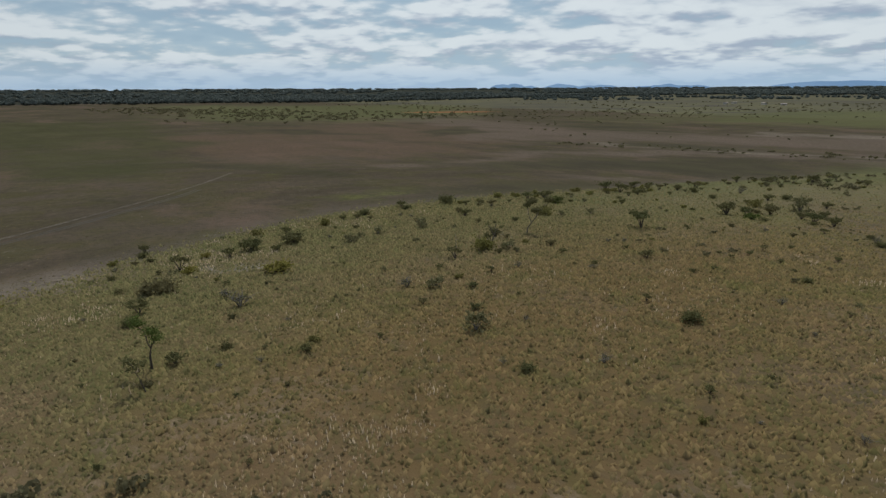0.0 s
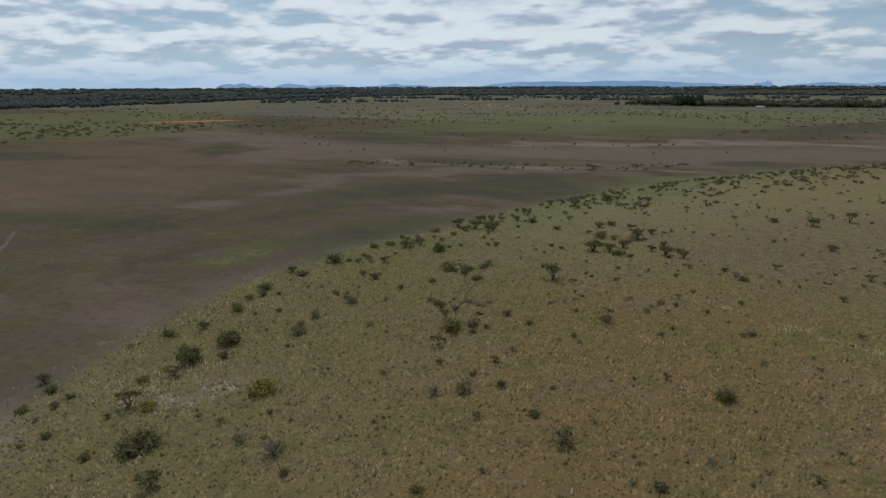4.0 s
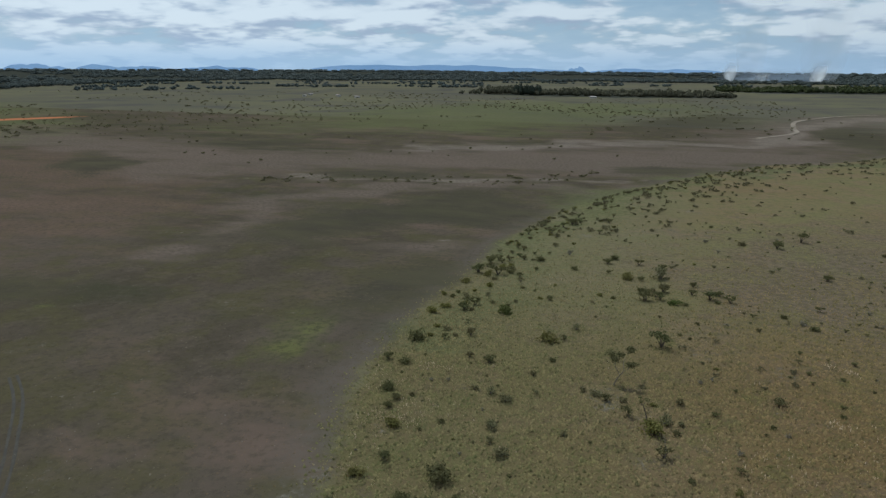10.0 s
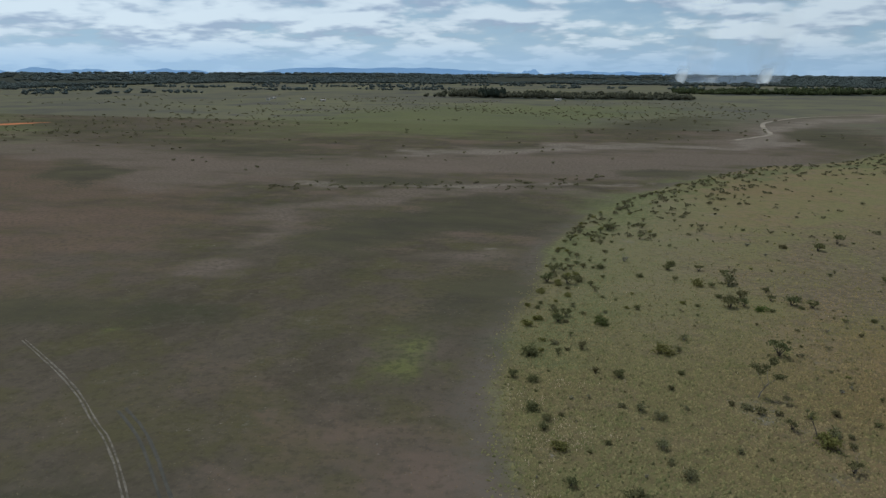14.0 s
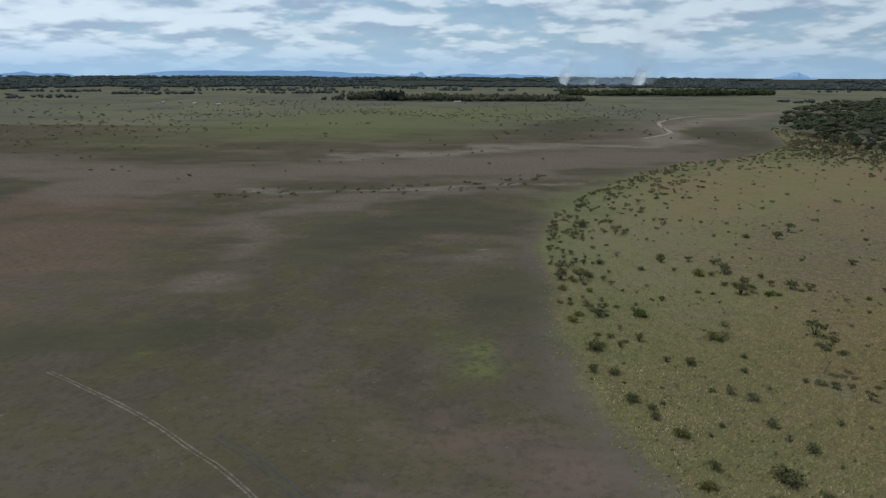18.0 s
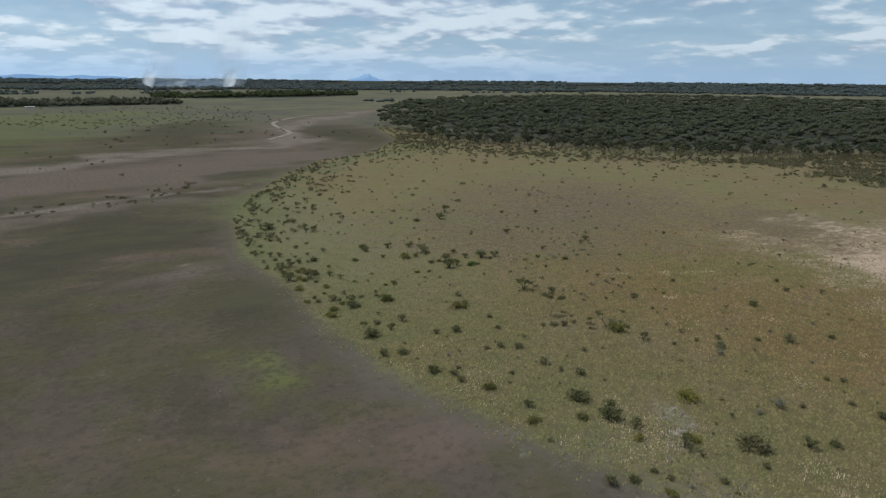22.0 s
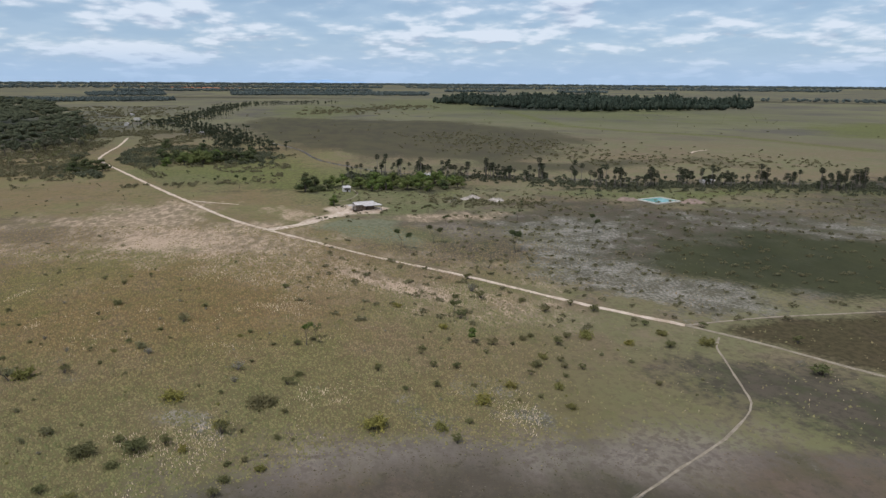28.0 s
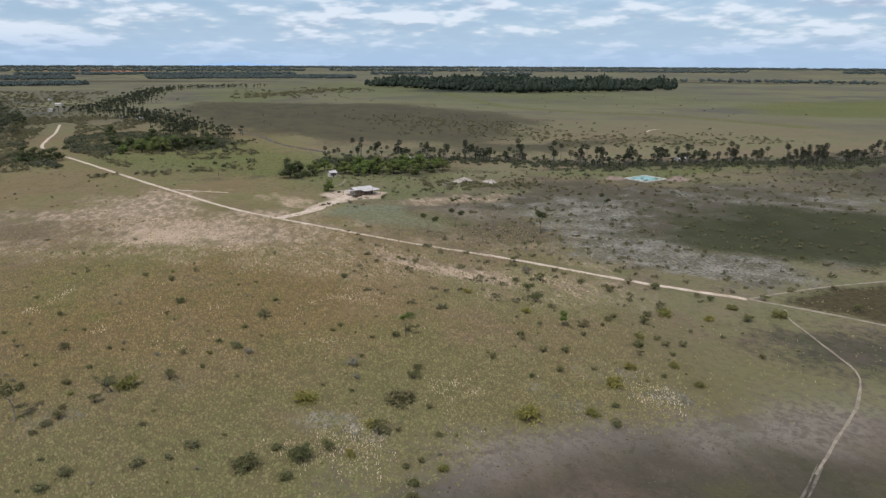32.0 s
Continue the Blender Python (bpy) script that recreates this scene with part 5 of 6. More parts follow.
def build_forest():
    rng = random.Random(52)
    G = "trees of the forest edge"
    protos = [forest_tree("forest_tree", "tall dark green tree at the front of the forest", 60, LEAF_FOREST, 13, 5.5, 6, 420, 0.75, G),
              forest_tree("forest_tree", "tall dark green tree at the front of the forest", 61, LEAF_FOREST, 14.5, 5.0, 5, 400, 0.75, G),
              forest_tree("forest_tree", "broad dark green tree at the front of the forest", 62, LEAF_FOREST, 11, 6.0, 7, 440, 0.75, G),
              forest_tree("forest_tree", "yellowish olive tree at the front of the forest", 63, LEAF_OLIVE, 10, 4.5, 5, 340, 0.7, G),
              forest_tree("forest_tree", "pale grey-green thinly leaved tree at the front of the forest", 64, LEAF_GREY, 9.5, 4.2, 6, 300, 0.6, G, 0.25)]
    flags = [[False] for _ in protos]
    front = [(298, 640), (287, 566), (318, 502), (366, 428), (428, 364), (503, 310), (588, 278), (672, 286), (760, 325)]
    spots, made = [], 0
    while made < 230:
        x, y = rng.uniform(265, 780), rng.uniform(255, 660)
        if not inside(np.array([x]), np.array([y]), FOREST)[0] or float(to_line(x, y, front)) > 42:
            continue
        if any((x - a) ** 2 + (y - b) ** 2 < 36 for a, b in spots):
            made += 0.02
            continue
        spots.append((x, y))
        i = rng.choice((0, 0, 1, 1, 2, 2, 3, 4, 4)) if float(to_line(x, y, front)) < 14 else rng.choice((0, 0, 1, 1, 2, 2, 4))
        plant(protos[i], flags[i], x, y, rng.uniform(0, 6.28), rng.uniform(0.72, 1.08))
        made += 1
    # the body of the forest behind, crown to crown
    verts, faces, base = [], [], 0
    kits = []
    for k in range(5):
        s, r2 = Shape(), random.Random(500 + k)
        for i in range(4):
            a = 6.28 * i / 4 + r2.uniform(-0.5, 0.5)
            c = (math.cos(a) * 2.2, math.sin(a) * 2.2, r2.uniform(7.5, 10.5))
            s.core(c, 2.9, r2)
            s.blob(c, 2.9, 22, 1.3, r2, 0.8)
        kits.append((np.array([tuple(v) for v in s.v]), np.array(s.f)))
    made = 0
    while made < 3000:
        x, y = rng.uniform(265, 1900), rng.uniform(255, 1650)
        far = math.hypot(x, y)
        if rng.random() > min(1.0, (560 / far) ** 1.1) or not inside(np.array([x]), np.array([y]), FOREST)[0] or float(to_line(x, y, front)) < 36:
            continue
        v, f = kits[rng.randrange(5)]
        w, h, a = rng.uniform(0.7, 1.7) * max(1.0, far / 900), rng.uniform(0.8, 1.25), rng.uniform(0, 6.28)
        c, sn = math.cos(a) * w, math.sin(a) * w
        verts.append(np.stack([v[:, 0] * c - v[:, 1] * sn + x, v[:, 0] * sn + v[:, 1] * c + y, v[:, 2] * h + z_at(x, y)], 1))
        faces.append(f + base)
        base += len(v)
        made += 1
    me = bulk_mesh("forest_canopy", np.concatenate(verts), np.concatenate(faces), LEAF_FOREST)
    tagged(new("forest_canopy", me), "closed dark green canopy of dense forest", "forest", kind="stuff")


build_forest()


def far_woods():
    """Woods kilometres away: rough crowns, row behind row, out to the horizon."""
    rng = random.Random(64)
    kits = []
    for k in range(6):
        s = Shape()
        r2 = random.Random(700 + k)
        s.core((0, 0, 0.55), 0.62, r2, 0.9)
        s.core((0.45, 0.1, 0.45), 0.45, r2, 0.9)
        for _ in range(10):
            d = Vector((r2.gauss(0, 1), r2.gauss(0, 1), abs(r2.gauss(0, 1)))).normalized()
            s.leaf(Vector((0, 0, 0.5)) + d * 0.55, 0.45, r2, d)
        kits.append((np.array([tuple(v) for v in s.v]), np.array(s.f)))

    def wood(label, spots, leaf=LEAF_FAR_HAZE):
        verts, faces, base = [], [], 0
        for x, y, w, h in spots:
            v, f = kits[rng.randrange(6)]
            a = rng.uniform(0, 6.28)
            c, sn = math.cos(a) * w, math.sin(a) * w
            verts.append(np.stack([v[:, 0] * c - v[:, 1] * sn + x, v[:, 0] * sn + v[:, 1] * c + y, v[:, 2] * h + z_at(x, y) - 0.5], 1))
            faces.append(f + base)
            base += len(v)
        me = bulk_mesh("distant_woods", np.concatenate(verts), np.concatenate(faces), leaf)
        tagged(new("distant_woods", me), label, "woods", kind="stuff")

    def fill(poly, n, w, h):
        xs, ys = [p[0] for p in poly], [p[1] for p in poly]
        res = []
        while len(res) < n:
            x, y = rng.uniform(min(xs), max(xs)), rng.uniform(min(ys), max(ys))
            if inside(np.array([x]), np.array([y]), poly)[0]:
                res.append((x, y, rng.uniform(0.8, 1.4) * w, rng.uniform(0.75, 1.2) * h))
        return res

    def clump(spots, low=0.55):
        """Uneven tops: the height of a wood rises and falls along it."""
        return [(x, y, w, h * (low + 0.75 * max(0.0, 0.55 + noise.noise((x * 0.012, y * 0.012, 8))))) for x, y, w, h in spots]

    wood("long dark wood standing alone on the plain", clump(fill([(1748, -182), (1351, -334), (1255, -430), (1267, -560), (1373, -850), (1560, -960), (1900, -650), (1960, -300)], 1500, 10, 16), 0.75), LEAF_WOOD)
    wood("dark island of trees across the marsh", clump(fill([(-370, 1500), (-150, 1490), (73, 1500), (190, 1520), (240, 1560), (60, 1640), (-330, 1660)], 520, 8, 12)), LEAF_FOREST)
    wood("taller dark stand within the island of trees", fill([(-255, 1495), (-195, 1490), (-190, 1530), (-250, 1540)], 26, 9, 19), LEAF_WOOD)
    wood("second dark island of trees farther off", clump(fill([(200, 1906), (500, 1930), (805, 2040), (820, 2160), (480, 2130), (190, 2020)], 520, 9, 13)), LEAF_TREE)
    ring = []
    while len(ring) < 9000:
        az = rng.uniform(-130, 64)
        q = min(1.0, max(0.0, (az + 62) / 28))
        near = 1570 + 1200 * q * q * (3 - 2 * q)
        near += 160 * noise.noise((az * 0.3, 3.1, 0))
        r = near + (4700 - near) * rng.random() ** 1.6
        x, y = 55 + r * math.sin(radians(az)), 40 + r * math.cos(radians(az))
        if r > near + 80 and noise.noise((x * 0.0016, y * 0.0016, 5)) + 0.5 * noise.noise((x * 0.006, y * 0.006, 2)) > 0.12:
            continue
        ring.append((x, y, rng.uniform(11, 20) * r / 2400, rng.uniform(8, 12)))
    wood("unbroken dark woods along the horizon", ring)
    rows = []
    for r0, a0, a1, n in [(2350, -44, 8, 330), (2050, -50, -14, 210), (1830, -56, -34, 130), (2560, -30, 40, 300), (1640, 12, 26, 60)]:
        for _ in range(n):
            a = rng.uniform(a0, a1)
            if noise.noise((a * 0.33, r0 * 0.01, 6)) < -0.05:
                continue
            r = r0 + 70 * noise.noise((a * 0.2, 1.0, r0)) + rng.gauss(0, 22)
            rows.append((55 + r * math.sin(radians(a)), 40 + r * math.cos(radians(a)), rng.uniform(6, 13), rng.uniform(5, 10)))
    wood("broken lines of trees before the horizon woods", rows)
    east = []
    for r0, r1, a0, a1, n in [(1900, 2100, 64, 76, 600), (2500, 2800, 70, 97, 1700), (3000, 3200, 60, 112, 1500), (3500, 3850, 60, 165, 2300), (4200, 4700, 58, 165, 3400), (2300, 2500, 124, 160, 320)]:
        for _ in range(n):
            a, r = rng.uniform(a0, a1), rng.uniform(r0, r1)
            if noise.noise((a * 0.11, r0 * 0.01, 2)) < -0.12 and r0 < 4000:
                continue
            east.append((55 + r * math.sin(radians(a)), 40 + r * math.cos(radians(a)), rng.uniform(6, 11) * r / 2400, rng.uniform(7, 11)))
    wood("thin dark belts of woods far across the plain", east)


far_woods()


# ---- palms along the stream ----
def palm_proto(seed, height, group):
    rng = random.Random(seed)
    ob = thing("fan_palm", "slim fan palm with a small dark crown by the stream", "palm", group)
    trunk, crown = Shape(), Shape()
    lean = rng.uniform(-0.3, 0.3)
    trunk.tube([(0, 0, -0.2), (lean * 0.4, 0.1, height * 0.45), (lean, 0.1, height)], [0.19, 0.16, 0.14], 7)
    top = Vector((lean, 0.1, height))
    for i in range(34):
        a = 2.4 * i
        el = 1.3 - 2.3 * i / 34
        d = Vector((math.cos(a) * math.cos(el), math.sin(a) * math.cos(el), math.sin(el)))
        side = d.cross(Vector((0, 0, 1))).normalized()
        n = side.cross(d)
        L = rng.uniform(0.85, 1.25)
        e = top + d * L
        # stalk
        crown.tube([top, top + d * L * 0.55, e], [0.05, 0.035, 0.02], 3)
        # a folded fan of leaflets
        for j in range(6):
            w = (j - 2.5) / 2.5 * 1.25
            q = (d * math.cos(w) + side * math.sin(w) - Vector((0, 0, 0.25))).normalized()
            b = len(crown.v)
            crown.v += [e, e + q * 0.5 + n * 0.05 + side * 0.12, e + q * rng.uniform(0.75, 1.05) - Vector((0, 0, 0.12)), e + q * 0.5 + n * 0.05 - side * 0.12]
            crown.f += [(b, b + 1, b + 2), (b, b + 2, b + 3)]
    part("trunk", trunk.mesh("trunk", BARK_PALE, True), BARK_PALE, ob)
    part("crown", crown.mesh("crown", LEAF_PALM), LEAF_PALM, ob)
    return ob


def build_palms():
    rng = random.Random(71)
    protos = [palm_proto(80 + i, h, "palms along the stream") for i, h in enumerate((9.0, 6.8, 11.5))]
    flags = [[False], [False], [False]]
    rows = [(374, 43, 4), (391, 23, 4), (383, 12, 4), (379, -2, 7), (376, -14, 6), (374, -27, 4), (370, -46, 8), (366, -54, 6), (359, -66, 3), (364, -77, 5), (348, -92, 4), (335, -104, 6),
            (325, -114, 8), (327, -131, 8), (332, -156, 10), (326, -167, 8), (322, -176, 6), (322, -199, 9), (319, -215, 5), (304, -228, 7), (307, -240, 7), (309, -252, 10), (304, -268, 4),
            (306, -282, 4), (318, -300, 5), (322, -318, 7), (306, -328, 6), (300, -350, 6)]
    far = [(578, 154, 8), (600, 148, 7), (620, 141, 6), (645, 143, 6), (560, 116, 5), (549, 107, 3), (719, 189, 6), (760, 200, 6), (690, 170, 5), (801, 217, 6)]
    s = Shape()
    for x, y, n in rows:
        for q in range(int(n * 2.5)):
            i = rng.choice((0, 0, 1, 1, 2))
            if q >= n * 1.6:
                # younger palms crowd the foot of each group
                px, py, h = x + rng.gauss(4, 4.5), y + rng.gauss(0, 4.5), rng.uniform(1.5, 5.0)
                z = z_at(px, py)
                s.tube([(px, py, z - 0.2), (px, py, z + h)], [0.2, 0.15], 4)
                s.blob((px, py, z + h), 1.5, 36, 0.7, rng, 0.85)
                continue
            plant(protos[i], flags[i], x + rng.gauss(0, 3.2), y + rng.gauss(0, 3.2), rng.uniform(0, 6.28), rng.uniform(0.6, 1.08))
    # the palm belt farther up the stream
    line = smooth_line([(690, 175), (801, 217), (880, 280), (960, 272), (1120, 275), (1316, 283), (1480, 280), (1608, 247), (1668, 167), (1690, 90)], 9.0)
    for p in line:
        for _ in range(6):
            x, y = p.x + rng.gauss(0, 16), p.y + rng.gauss(0, 16)
            z, h = z_at(x, y), rng.uniform(3.0, 8.5)
            s.tube([(x, y, z - 0.2), (x, y, z + h)], [0.3, 0.22], 4)
            s.core((x, y, z + h + 0.4), 1.9, rng, 0.8)
            s.blob((x, y, z + h + 0.4), 1.9, 14, 1.3, rng, 0.8)
    for x0, y0, n in far:
        for _ in range(n * 3):
            x, y = x0 + rng.gauss(0, 7), y0 + rng.gauss(0, 7)
            z, h = z_at(x, y), rng.uniform(2.5, 9.0)
            s.tube([(x, y, z - 0.2), (x, y, z + h)], [0.24, 0.18], 4)
            s.blob((x, y, z + h), 1.9, 34, 0.95, rng, 0.85)
    tagged(new("palm_belt", s.mesh("palm_belt", LEAF_PALM)), "dark belt of palms along the upper stream", "palms", kind="stuff")


build_palms()


def build_orchard():
    """Broad leafy shade trees round the farm, and the grove by the road."""
    rng = random.Random(83)
    G = "shade trees round the farm"
    protos = [forest_tree("shade_tree", "broad bright green shade tree by the farm", 90, LEAF_FRESH, 6.0, 4.8, 8, 520, 0.42, G, 0.36, 0.18),
              forest_tree("shade_tree", "broad dark green shade tree by the farm", 91, LEAF_TREE, 6.5, 5.0, 8, 520, 0.42, G, 0.36, 0.18),
              forest_tree("shade_tree", "low green fruit tree by the farm", 92, LEAF_FRESH, 4.4, 3.8, 7, 420, 0.36, G, 0.36, 0.16)]
    flags = [[False] for _ in protos]
    for x, y, i, s in [(321, 68, 1, 1.5), (328, 63, 1, 1.5), (337, 68, 1, 1.3), (327, 56, 1, 1.2), (281, 52, 2, 1.2), (340, 54, 0, 1.3), (334, 38, 0, 1.4), (343, 40, 1, 1.2), (338, 29, 0, 1.5),
                       (329, 24, 2, 1.6), (337, 19, 0, 1.5), (328, 12, 0, 1.4), (343, 9, 1, 1.3), (334, 4, 0, 1.5), (324, 0, 2, 1.5), (341, -5, 0, 1.5), (331, -9, 1, 1.2), (347, 20, 0, 1.4),
                       (352, 2, 0, 1.3), (345, -16, 0, 1.3), (351, 32, 1, 1.2), (356, -10, 0, 1.2), (336, -18, 0, 1.2), (352, -22, 0, 1.1), (324, 32, 0, 1.1), (346, 48, 0, 1.2)]:
        plant(protos[i], flags[i], x, y, rng.uniform(0, 6.28), s * rng.uniform(0.85, 1.2), rng.uniform(0.75, 1.2))
    for x, y, i, s in [(446, 158, 0, 1.5), (455, 152, 0, 1.6), (452, 146, 0, 1.5), (460, 140, 1, 1.5), (464, 133, 1, 1.5), (468, 126, 1, 1.4), (470, 119, 1, 1.3), (462, 160, 0, 1.4), (470, 168, 1, 1.4),
                       (478, 180, 1, 1.5), (440, 168, 2, 1.5), (410, 200, 1, 1.3), (402, 203, 1, 1.3), (420, 214, 1, 1.2), (428, 222, 1, 1.3), (398, 214, 1, 1.1), (474, 148, 0, 1.4), (480, 160, 1, 1.4),
                       (486, 172, 0, 1.3), (466, 146, 0, 1.4), (472, 152, 0, 1.5), (468, 116, 1, 1.4), (478, 130, 1, 1.3), (480, 142, 0, 1.5), (516, 121, 1, 1.2), (548, 166, 1, 1.3), (579, 202, 1, 1.4)]:
        plant(protos[i], flags[i], x, y, rng.uniform(0, 6.28), s * 1.25, 0.8)


build_orchard()


# ---- the farm ----
WALL = plain_material("limewashed_wall", (0.50, 0.48, 0.45), (0.40, 0.37, 0.33), 0.9, 0.9)
TIN = plain_material("weathered_metal_roof", (0.52, 0.48, 0.46), (0.38, 0.34, 0.33), 0.85, 0.7)
RUST = plain_material("rusty_metal_roof", (0.34, 0.27, 0.24), (0.46, 0.42, 0.40), 0.7, 0.8)
TIMBER = plain_material("grey_timber", (0.16, 0.125, 0.095), (0.10, 0.078, 0.060), 0.9, 2.0)
DARK_WOOD = plain_material("dark_door_wood", (0.075, 0.055, 0.042), (0.05, 0.04, 0.03), 0.8, 2.0)
PLASTER_BLUE = plain_material("pale_blue_paint", (0.42, 0.52, 0.60), (0.55, 0.60, 0.64), 0.8, 0.9)
CONCRETE = plain_material("pale_concrete", (0.55, 0.52, 0.47), (0.42, 0.39, 0.35), 0.9, 0.6)
SPOIL = plain_material("heaped_pinkish_soil", (0.26, 0.19, 0.155), (0.18, 0.135, 0.11), 0.95, 0.35, bump=0.1)
RUBBLE = plain_material("white_sand_and_rubble", (0.46, 0.40, 0.35), (0.16, 0.135, 0.105), 0.95, 0.9, bump=0.1)


def roof_plane(w, d, z0, z1, y0, y1, thick=0.06, waves=0):
    """A sloping corrugated sheet from (y0, z0) to (y1, z1)."""
    bm = bmesh.new()
    n = max(2, waves)
    top, low = [], []
    for i in range(n + 1):
        x = -w / 2 + w * i / n
        up = 0.035 * (i % 2)
        top.append((bm.verts.new((x, y0, z0 + up)), bm.verts.new((x, y1, z1 + up))))
        low.append((bm.verts.new((x, y0, z0 + up - thick)), bm.verts.new((x, y1, z1 + up - thick))))
    for a, b in zip(top, top[1:]):
        bm.faces.new((a[0], b[0], b[1], a[1]))
    for a, b in zip(low, low[1:]):
        bm.faces.new((a[0], a[1], b[1], b[0]))
    for a, b, c, d2 in zip(top, top[1:], low, low[1:]):
        bm.faces.new((a[0], c[0], d2[0], b[0]))
        bm.faces.new((a[1], b[1], d2[1], c[1]))
    for a, c in ((top[0], low[0]), (top[-1], low[-1])):
        bm.faces.new((a[0], a[1], c[1], c[0]))
    return bm


def window_part(parent, x, y, z, w, h, face=-1):
    frame_ob = part("window", slab((x - w / 2, y - 0.05, z), (x + w / 2, y + 0.05, z + h), 0.01), TIMBER, parent)
    part("shutter", slab((x - w / 2 + 0.07, y + face * 0.075, z + 0.07), (x - 0.02, y + face * 0.052, z + h - 0.07)), DARK_WOOD, frame_ob)
    part("shutter", slab((x + 0.02, y + face * 0.075, z + 0.07), (x + w / 2 - 0.07, y + face * 0.052, z + h - 0.07)), DARK_WOOD, frame_ob)


def farmhouse(x, y, turn):
    ob = put(thing("farmhouse", "low farmhouse with pale metal roofs and open verandas on bare sand", "house"), x, y, turn, sink=0.0)
    # main block
    # front wall takes a dark colour to imitate the shade under the veranda
    part("wall", slab((-4.6, -2.6, -0.3), (4.6, -2.42, 2.7)), TIMBER, ob, "front wall in dark timber colour that stands in for veranda shade")
    part("wall", slab((-4.6, 2.42, -0.3), (4.6, 2.6, 2.7)), WALL, ob)
    part("wall", slab((-4.6, -2.42, -0.3), (-4.42, 2.42, 3.1)), WALL, ob)
    part("wall", slab((4.42, -2.42, -0.3), (4.6, 2.42, 3.1)), WALL, ob)
    part("plinth", slab((-7.2, -5.2, -0.4), (7.2, 3.0, 0.1), 0.03), DIRT, ob)
    part("roof", roof_plane(10.2, 0, 3.75, 2.75, 0.0, -3.0, waves=34), TIN, ob, "pale sun-bleached metal roof")
    part("roof", roof_plane(10.2, 0, 3.75, 2.75, 0.0, 3.0, waves=34), TIN, ob, "pale sun-bleached metal roof")
    part("ridge_cap", slab((-5.1, -0.16, 3.74), (5.1, 0.16, 3.83), 0.03), TIN, ob)
    # veranda roofs on posts, front and ends
    part("veranda_roof", roof_plane(8.6, 0, 2.66, 2.4, -2.75, -5.2, waves=28), TIN, ob, "long pale veranda roof").location = (2.9, 0, 0)
    part("veranda_roof", roof_plane(3.0, 0, 2.6, 2.3, -2.7, 2.8, waves=10), RUST, ob, "grey rusty side roof").location = (-6.2, 0, 0)
    part("veranda_roof", roof_plane(3.0, 0, 2.5, 2.25, -2.7, 2.8, waves=10), TIN, ob, "pale side roof").location = (6.0, 0, 0)
    for px in (-7.0, -4.2, -1.4, 1.4, 4.2, 7.0):
        part("veranda_post", slab((px - 0.08, -5.05, 0.1), (px + 0.08, -4.89, 2.36), 0.015), TIMBER, ob)
    for px in (-8.0, 7.2):
        part("veranda_post", slab((px - 0.08, 2.4, -0.3), (px + 0.08, 2.56, 2.15), 0.015), TIMBER, ob)
    part("veranda_beam", slab((-7.2, -5.07, 2.25), (7.2, -4.93, 2.37)), TIMBER, ob)
    part("low_wall", slab((-7.1, -4.75, 0.1), (-2.2, -4.6, 0.95)), DARK_WOOD, ob, "dark low veranda wall")
    door = part("door", slab((0.2, -2.68, 0.1), (1.1, -2.6, 2.15), 0.01), DARK_WOOD, ob)
    part("door_frame", slab((0.1, -2.65, 0.1), (0.2, -2.58, 2.25)), TIMBER, door)
    for wx in (-3.2, -1.4, 2.8):
        window_part(ob, wx, -2.62, 1.0, 1.0, 1.05)
    for wx in (-2.6, 2.2):
        window_part(ob, wx, 2.62, 1.0, 1.0, 1.05, 1)
    return ob


def small_house(name, label, x, y, turn, w, d, h, wall, roof):
    ob = put(thing(name, label, "house"), x, y, turn, sink=0.0)
    part("wall", slab((-w / 2, -d / 2, -0.4), (w / 2, -d / 2 + 0.16, h)), wall, ob)
    part("wall", slab((-w / 2, d / 2 - 0.16, -0.4), (w / 2, d / 2, h)), wall, ob)
    part("wall", slab((-w / 2, -d / 2 + 0.16, -0.4), (-w / 2 + 0.16, d / 2 - 0.16, h + 0.3)), wall, ob)
    part("wall", slab((w / 2 - 0.16, -d / 2 + 0.16, -0.4), (w / 2, d / 2 - 0.16, h + 0.3)), wall, ob)
    part("roof", roof_plane(w + 0.8, 0, h + 0.95, h + 0.02, 0, -d / 2 - 0.5, waves=int(w * 3)), roof, ob)
    part("roof", roof_plane(w + 0.8, 0, h + 0.95, h + 0.02, 0, d / 2 + 0.5, waves=int(w * 3)), roof, ob)
    part("door", slab((-0.45, -d / 2 - 0.05, 0.0), (0.45, -d / 2, 2.05), 0.01), DARK_WOOD, ob)
    window_part(ob, w * 0.28, -d / 2 - 0.02, 1.0, 0.9, 0.9)
    window_part(ob, -w * 0.28, -d / 2 - 0.02, 1.0, 0.9, 0.9)
    return ob


farmhouse(271, 38, radians(-70))
small_house("cottage", "small white cottage with a pale roof among trees", 324, 46, radians(-70), 3.6, 3.2, 2.3, WALL, TIN)
small_house("blue_cottage", "pale blue cottage with a light roof behind the palms", 374, -4, radians(-60), 6.0, 4.0, 2.6, PLASTER_BLUE, TIN)
small_house("shed", "low pale shed by the stream", 336, -172, radians(-80), 8.0, 4.0, 2.3, WALL, TIN)
for x, y, a, w in [(770, 226, 20, 9), (742, 204, -40, 7), (900, 330, 10, 9), (1020, 350, 60, 10), (1150, 395, 30, 9)]:
    small_house("far_farmhouse", "small pale farmhouse far off among trees", x, y, radians(a), w, 5.0, 2.8, WALL, TIN)
small_house("white_barn", "long white barn far across the marsh", -70, 1420, radians(5), 14.0, 6.0, 3.0, WALL, TIN)
